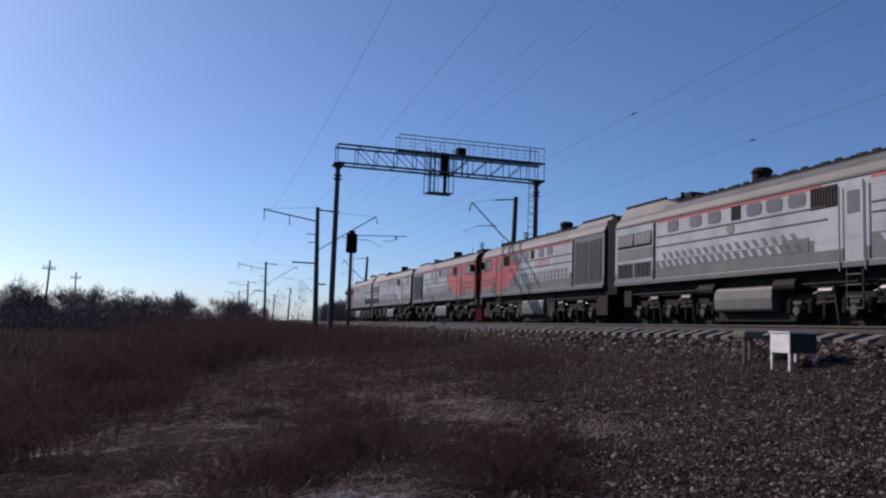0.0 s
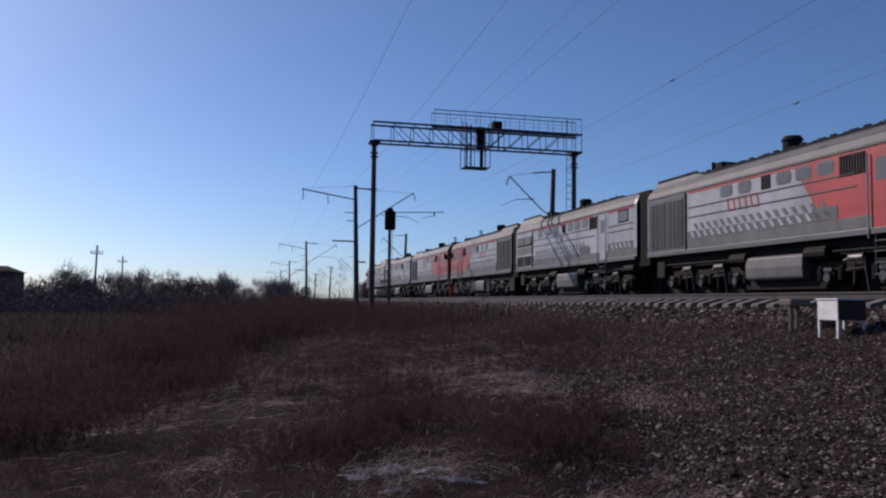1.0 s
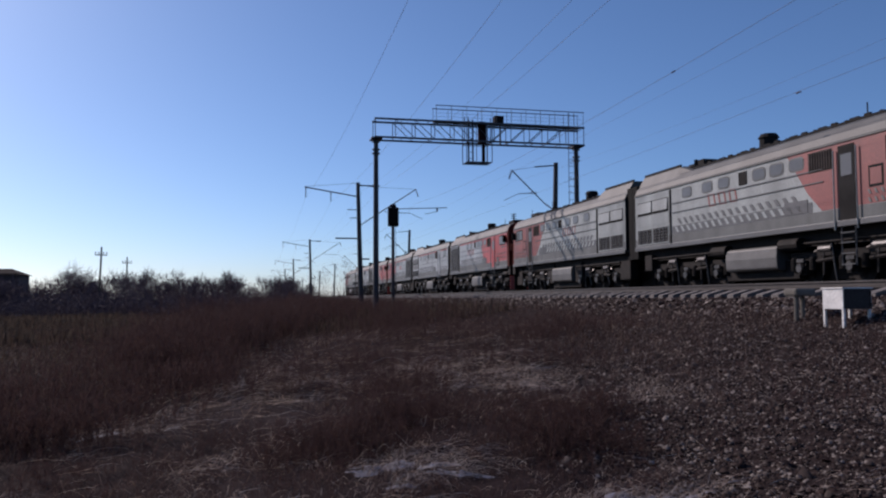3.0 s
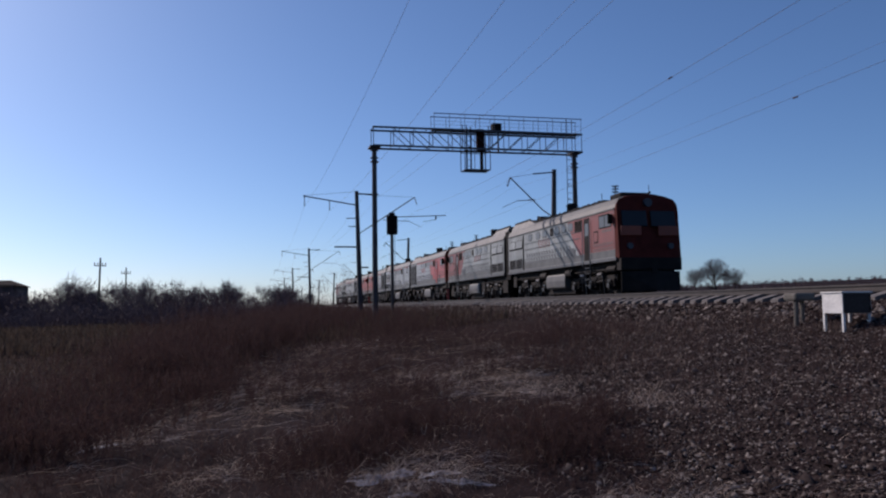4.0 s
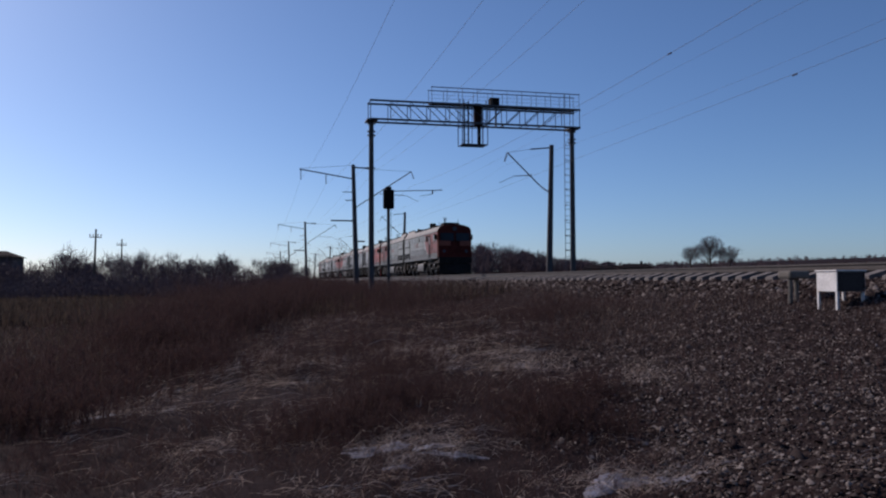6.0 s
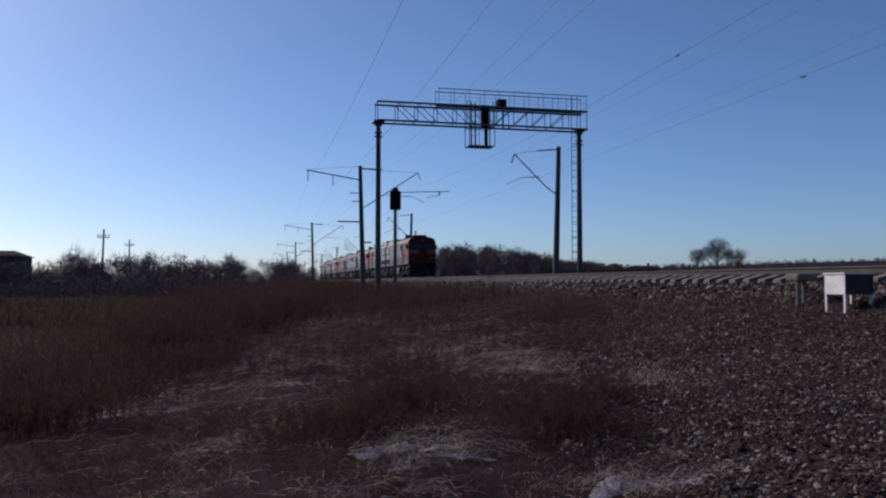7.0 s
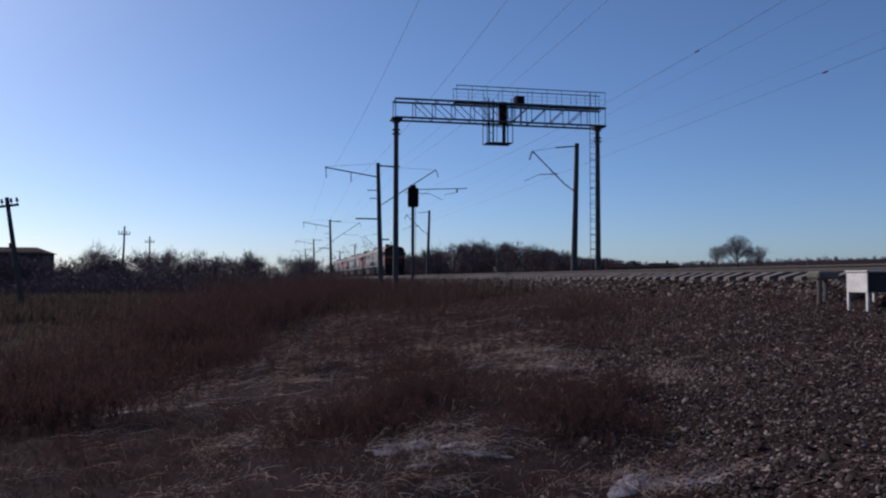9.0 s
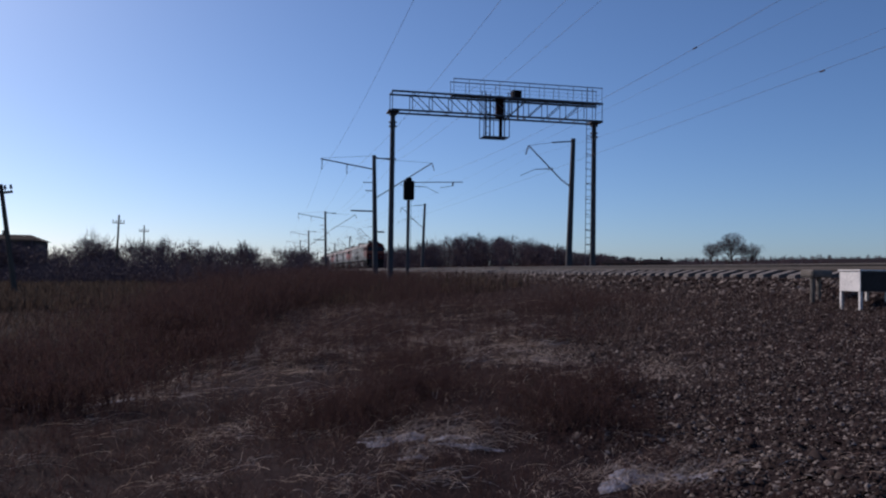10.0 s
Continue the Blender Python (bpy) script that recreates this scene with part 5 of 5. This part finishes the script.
def stones(x, y, size, rng, lift=0.38):
    """Jittered octahedra half sunk in the ground."""
    n = len(x)
    o = np.array([[1, 0, 0], [0, 1, 0], [-1, 0, 0], [0, -1, 0], [0, 0, 1], [0, 0, -1]], float)
    v = o[None] * rng.uniform(0.55, 1.3, (n, 6, 1)) + rng.normal(0, 0.18, (n, 6, 3))
    a = rng.uniform(0, 6.28, n)
    c, s = np.cos(a), np.sin(a)
    t = rng.normal(0, 0.5, n)
    v = np.stack([v[..., 0] * c[:, None] - v[..., 1] * s[:, None], v[..., 0] * s[:, None] + v[..., 1] * c[:, None], v[..., 2] * 0.75 + v[..., 0] * t[:, None] * 0.5], -1)
    v = v * size[:, None, None] + at_ground(x, y, 0)[:, None] + np.array([0, 0, 1.0]) * (size * lift)[:, None, None]
    f = np.array([[0, 1, 4], [1, 2, 4], [2, 3, 4], [3, 0, 4], [1, 0, 5], [2, 1, 5], [3, 2, 5], [0, 3, 5]])
    f = f[:4]  # the buried undersides are left open
    return v.reshape(-1, 3), (f[None] + (np.arange(n) * 6)[:, None, None]).reshape(-1, 3)


def build_stones():
    rng = np.random.default_rng(24)
    x, y = spread(200000, 1.5, 11.2, 2.6, 26, rng, 1.75)
    se = stony_edge(x, y)
    keep = (x > se - 0.8 * rng.uniform(0, 1, len(x)) ** 2) & (x < y * 1.6 + 2)
    x, y = x[keep], y[keep]
    size = (rng.gamma(2.0, 0.0042, len(x)) + 0.0045) * (1 + y * 0.014)
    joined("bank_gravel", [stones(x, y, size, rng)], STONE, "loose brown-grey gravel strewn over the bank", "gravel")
    y = 3 + 110 * rng.uniform(0, 1, 60000) ** 1.6
    x = np.where(rng.uniform(0, 1, len(y)) < 0.72, rng.uniform(10.7, 12.5, len(y)), rng.uniform(12.5, 18.9, len(y)))
    size = (rng.gamma(4.0, 0.008, len(x)) + 0.015) * np.where((x > 11.65) & (x < 14.7), 0.45, 1.0)
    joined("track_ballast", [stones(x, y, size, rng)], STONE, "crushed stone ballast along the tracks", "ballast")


def build_snow():
    for cx, cy, rx, ry, turn in SNOW_SPOTS:
        rng = np.random.default_rng(int(abs(cx) * 100 + cy * 7))
        bm = bmesh.new()
        n, rings = 40, 5
        wob = [1 + 0.28 * math.sin(3 * a + cx) + 0.18 * math.sin(7 * a + 2 * cy) + rng.normal(0, 0.07) for a in np.linspace(0, 2 * math.pi, n, endpoint=False)]
        c, s = math.cos(radians(turn)), math.sin(radians(turn))
        rows = []
        for r in range(1, rings + 1):
            row = []
            for i in range(n):
                a = 2 * math.pi * i / n
                k = r / rings * wob[i]
                u, v = rx * k * math.cos(a), ry * k * math.sin(a)
                px, py = cx + u * c - v * s, cy + u * s + v * c
                row.append(bm.verts.new((px, py, float(ground_z(px, py)) + 0.016 * (1 - (r / rings) ** 3) - 0.006 + 0.012 * math.sin(9 * px + 3) * math.sin(11 * py))))
            rows.append(row)
        mid = bm.verts.new((cx, cy, float(ground_z(cx, cy)) + 0.03))
        for i in range(n):
            j = (i + 1) % n
            bm.faces.new((mid, rows[0][i], rows[0][j]))
            for a, b in zip(rows, rows[1:]):
                bm.faces.new((a[i], b[i], b[j], a[j]))
        tagged(new("snow_patch", finish("snow_patch", bm, SNOW, smooth=True)), "thin grainy remnant of old snow among dry grass", "snow", "snow remnants")


# ---- distance ----
def bare_wood(name, centres, heights, rng, per, label, width=0.09):
    """Many leafless crowns: a stem each and short twigs spread through a rounded crown, joined."""
    cx, cy = centres
    n = len(cx)
    base = at_ground(cx, cy, -0.2)
    v, f, _, _ = blades(base, heights * 0.55, np.full(n, width * 2), rng.uniform(0, 6.28, n), np.abs(rng.normal(0.05, 0.06, n)), rng)
    sets = [(v, f)]
    for _ in range(per):
        k = rng.uniform(0.0, 1.0, n)
        r = heights * 0.42 * np.sqrt(np.clip(1 - (2 * k - 0.9) ** 2, 0.02, 1)) * rng.uniform(0.1, 1, n)
        a = rng.uniform(0, 6.28, n)
        p = base + np.stack([np.cos(a) * r, np.sin(a) * r, heights * (0.10 + 0.78 * k)], 1)
        sets.append(spikes(p, heights * rng.uniform(0.08, 0.2, n), width * rng.uniform(0.8, 1.6, n), a + rng.normal(0, 0.8, n), rng.uniform(0.0, 2.2, n), rng))
    return joined(name, sets, TWIG, label, "woods")


def polar(az, d):
    az = np.radians(az)
    return np.sin(az) * d, np.cos(az) * d


def build_distance():
    rng = np.random.default_rng(25)
    # left scrub and trees
    mids = np.sort(rng.uniform(-21, 3.6, 85))
    pick = rng.integers(0, len(mids), 820)
    az = mids[pick] + rng.normal(0, 0.22, 820)
    d = rng.uniform(105, 150, len(mids))[pick] + rng.normal(0, 2.0, 820)
    h = np.interp(az, [-21, -16, -13.5, -12, -9, -6.8, -5.5, -2, 0.5, 3.6], [4.6, 4.4, 5.0, 5.9, 6.4, 6.0, 5.4, 5.1, 4.8, 4.4]) * rng.uniform(0.8, 1.18, len(mids))[pick] * rng.uniform(0.8, 1.05, 820)
    bare_wood("scrub_wood", polar(az, d), h, rng, 110, "dark leafless scrub and trees across the field", 0.06)
    az = rng.uniform(-20, 3.6, 900)
    d = rng.uniform(75, 105, 900)
    bare_wood("scrub_thicket", polar(az, d), rng.uniform(1.3, 3.0, 900) * np.interp(az, [-20, -16, -12, -6, 3.6], [0.7, 0.8, 1.1, 1.0, 0.9]), rng, 60, "low dark leafless thicket along the field", 0.05)
    # wooded hill behind the tracks
    mids = np.sort(rng.uniform(7.5, 25.5, 170))
    pick = rng.integers(0, len(mids), 1500)
    az = mids[pick] + rng.normal(0, 0.2, 1500)
    d = rng.uniform(240, 330, len(mids))[pick] + rng.normal(0, 4, 1500)
    h = np.interp(az, [7.5, 10, 13, 17, 19.5, 21.5, 25.5], [8.0, 9.4, 11.6, 11.0, 8.6, 5.6, 3.2]) * rng.uniform(0.92, 1.18, len(mids))[pick] * rng.uniform(0.8, 1.0, 1500)
    bare_wood("hill_wood", polar(az, d), h, rng, 80, "dark leafless wood beyond the tracks", 0.11)
    # thin shrubs among the left masts
    sx, sy = np.array([8.6, 9.4, 7.4, 8.0]), np.array([84.0, 90.0, 96.0, 110.0])
    bare_wood("mast_shrubs", (sx, sy), np.array([5.6, 4.2, 5.0, 4.4]), rng, 130, "thin leafless shrubs growing beside the masts", 0.035)
    # low line of trees to the right
    az = rng.uniform(22, 52, 700)
    d = rng.uniform(330, 460, 700)
    bare_wood("far_trees", polar(az, d), rng.uniform(0.9, 2.3, 700), rng, 70, "low far line of leafless trees", 0.2)
    az = np.concatenate([rng.uniform(28.2, 30.2, 30), rng.uniform(34.5, 37.5, 40)])
    d = rng.uniform(200, 240, len(az))
    bare_wood("far_bushes", polar(az, d), rng.uniform(1.4, 2.6, len(az)), rng, 30, "thin leafless bushes beyond the tracks", 0.09)


def build_tree(x, y, trunks, label):
    rng = random.Random(5)
    t = thing("bare_tree", label, "tree")
    z0 = float(ground_z(x, y)) - 0.1
    t.location = (x, y, z0)
    t.scale = (0.86, 0.86, 0.74)
    crown = bmesh.new()

    def grow(p, d, length, r, depth, trunk):
        bm = trunk if depth < 2 else crown
        q = p
        for _ in range(3):
            d = (d + Vector((rng.gauss(0, 0.12), rng.gauss(0, 0.12), rng.gauss(0.03, 0.06)))).normalized()
            e = q + d * length / 3
            rod(bm, q, e, r, r * 0.8, 6 if depth < 2 else 3)
            q, r = e, r * 0.8
            if depth < 5 and rng.random() < 0.7:
                side = (d + Vector((rng.gauss(0, 0.6), rng.gauss(0, 0.6), rng.gauss(0.15, 0.3)))).normalized()
                grow(q, side, length * rng.uniform(0.5, 0.75), r * 0.6, depth + 1 + (depth > 3), trunk)
        if depth < 5:
            for _ in range(2):
                side = (d + Vector((rng.gauss(0, 0.45), rng.gauss(0, 0.45), rng.gauss(0.1, 0.25)))).normalized()
                grow(q, side, length * rng.uniform(0.6, 0.8), r * 0.75, depth + 1, trunk)

    for dx, dy, h, lx in trunks:
        trunk = bmesh.new()
        grow(Vector((dx, dy, 0)), Vector((lx, 0, 1)).normalized(), h, 0.24 * h / 2.4, 0, trunk)
        part("trunk", trunk, BARK, t)
    part("crown", crown, BARK, t, "open crown of fine bare branches")
    r2 = np.random.default_rng(77)
    for lx, lz, rad, n in ((0.2, 5.5, 2.8, 2600), (-4.4, 3.8, 1.9, 1400), (4.3, 3.8, 2.1, 1600), (-2.2, 4.7, 1.6, 700), (2.4, 4.0, 1.4, 560)):
        p = r2.normal(0, 1, (n, 3))
        p = p / np.linalg.norm(p, axis=1)[:, None] * (rad * r2.uniform(0, 1, n) ** 0.45)[:, None] + np.array([lx, 0, lz])
        p = p[p[:, 2] > 1.2]
        m = len(p)
        v, f, _, _ = blades(p, r2.uniform(0.4, 0.9, m), r2.uniform(0.02, 0.05, m), np.arctan2(p[:, 1], p[:, 0] - lx) + r2.normal(0, 0.6, m), r2.uniform(0.0, 1.2, m), r2)
        tw = new("twig_mass", array_mesh("twig_mass", v, f, TWIG))
        tw.parent = t
        tagged(tw, kind="stuff")


def build_pole(x, y, top, lean, arm, label, arms=1):
    p = thing("utility_pole", label, "utility pole", "wooden utility poles")
    z0 = float(ground_z(x, y)) - 0.1
    p.matrix_basis = pose(x, y, z0, 0, lean, 0)
    h = top - z0
    bm = bmesh.new()
    rod(bm, (0, 0, -0.3), (0, 0, h), 0.15, 0.10, 10)
    part("shaft", bm, WOOD, p)
    for k in range(arms):
        z = h - (0.45 if h < 7 else 1.0) - k * 0.6
        bm = bmesh.new()
        box(bm, -arm, arm, -0.16, -0.08, z - 0.06, z + 0.06)
        ca = part("crossarm", bm, WOOD, p)
        for ix in (-0.9, -0.4, 0.4, 0.9):
            bm = bmesh.new()
            rod(bm, (ix * arm, -0.12, z + 0.05), (ix * arm, -0.12, z + 0.18), 0.02)
            rod(bm, (ix * arm, -0.12, z + 0.17), (ix * arm, -0.12, z + 0.38), 0.08, 0.05, 8)
            part("insulator", bm, PORCELAIN, ca)


def build_house(x, y, w, d, eave, ridge, turn, label):
    h = thing("house", label, "house", "far low houses")
    z0 = float(ground_z(x, y)) - 0.3
    h.matrix_basis = pose(x, y, z0, 0, 0, turn)
    bm = bmesh.new()
    box(bm, -w / 2, w / 2, -d / 2, d / 2, 0, eave)
    wall = part("wall", bm, HOUSEWALL, h)
    bm = bmesh.new()
    o = 0.5
    v = [bm.verts.new(q) for q in ((-w / 2 - o, -d / 2 - o, eave - 0.2), (w / 2 + o, -d / 2 - o, eave - 0.2), (w / 2 + o, d / 2 + o, eave - 0.2), (-w / 2 - o, d / 2 + o, eave - 0.2),
                                   (-w / 2 + d * 0.2, 0, ridge), (w / 2 - d * 0.2, 0, ridge))]
    for f in ((0, 1, 5, 4), (2, 3, 4, 5), (3, 0, 4), (1, 2, 5), (3, 2, 1, 0)):
        bm.faces.new([v[i] for i in f])
    roof = part("roof", bm, ROOFTILE, h)
    bm = bmesh.new()
    box(bm, w * 0.15, w * 0.15 + 0.7, -0.35, 0.35, ridge - 0.8, ridge + 0.7)
    part("chimney", bm, HOUSEWALL, roof)
    n = max(2, int(w / 3))
    for i in range(n):
        cx = -w / 2 + (i + 0.5) * w / n
        bm = bmesh.new()
        box(bm, cx - 0.55, cx + 0.55, -d / 2 - 0.03, -d / 2 + 0.02, eave * 0.35, eave * 0.78)
        win = part("window", bm, CONCRETE, h)
        bm = bmesh.new()
        box(bm, cx - 0.45, cx + 0.45, -d / 2 - 0.045, -d / 2 - 0.03, eave * 0.35 + 0.1, eave * 0.78 - 0.1)
        part("pane", bm, GLASS, win)


def build_far_things():
    tx, ty = polar(32.0, 150.0)
    build_tree(float(tx), float(ty), ((0.3, 0, 3.3, 0.05), (-0.2, 0.3, 2.6, -0.25), (4.4, 0.4, 2.3, 0.3), (-4.6, -0.5, 2.4, -0.2)), "spreading leafless tree with several stems, standing alone in the field")
    for az, d, top, lean, arm, arms in ((-10.46, 105, 6.05, 1.5, 0.7, 1), (-8.75, 140, 6.6, 0.0, 0.75, 1)):
        px, py = polar(az, d)
        build_pole(float(px), float(py), top, lean, arm, "thin wooden utility pole with a crossarm", arms)
    px, py = polar(-16.3, 46.0)
    build_pole(float(px), float(py), 3.85, -8.5, 0.55, "leaning weathered wooden utility pole with a short crossarm", 1)
    for az, d, top in ((38.0, 260, 6.5), (26.0, 240, 4.8), (26.6, 240, 4.6), (24.2, 250, 5.0)):
        px, py = polar(az, d)
        build_pole(float(px), float(py), top, 0.0, 0.6, "far thin utility pole beyond the tracks", 1)
    build_house(-49, 150, 18, 9, 6.1, 7.0, 3, "long dark-roofed brick house across the field")
    build_house(-31.5, 158, 7, 6, 2.6, 4.6, 0, "small dark outbuilding beside the brick house")
    for az, d, w in ((24.7, 240, 11), (27.0, 235, 9), (22.9, 255, 8)):
        hx, hy = polar(az, d)
        build_house(float(hx), float(hy), w, 7, 1.5, 2.4, -25, "low dark-roofed house beyond the tracks")


build_grass()
build_tangle()
build_field()
build_weeds()
build_stones()
build_snow()
build_distance()
build_far_things()
motions()
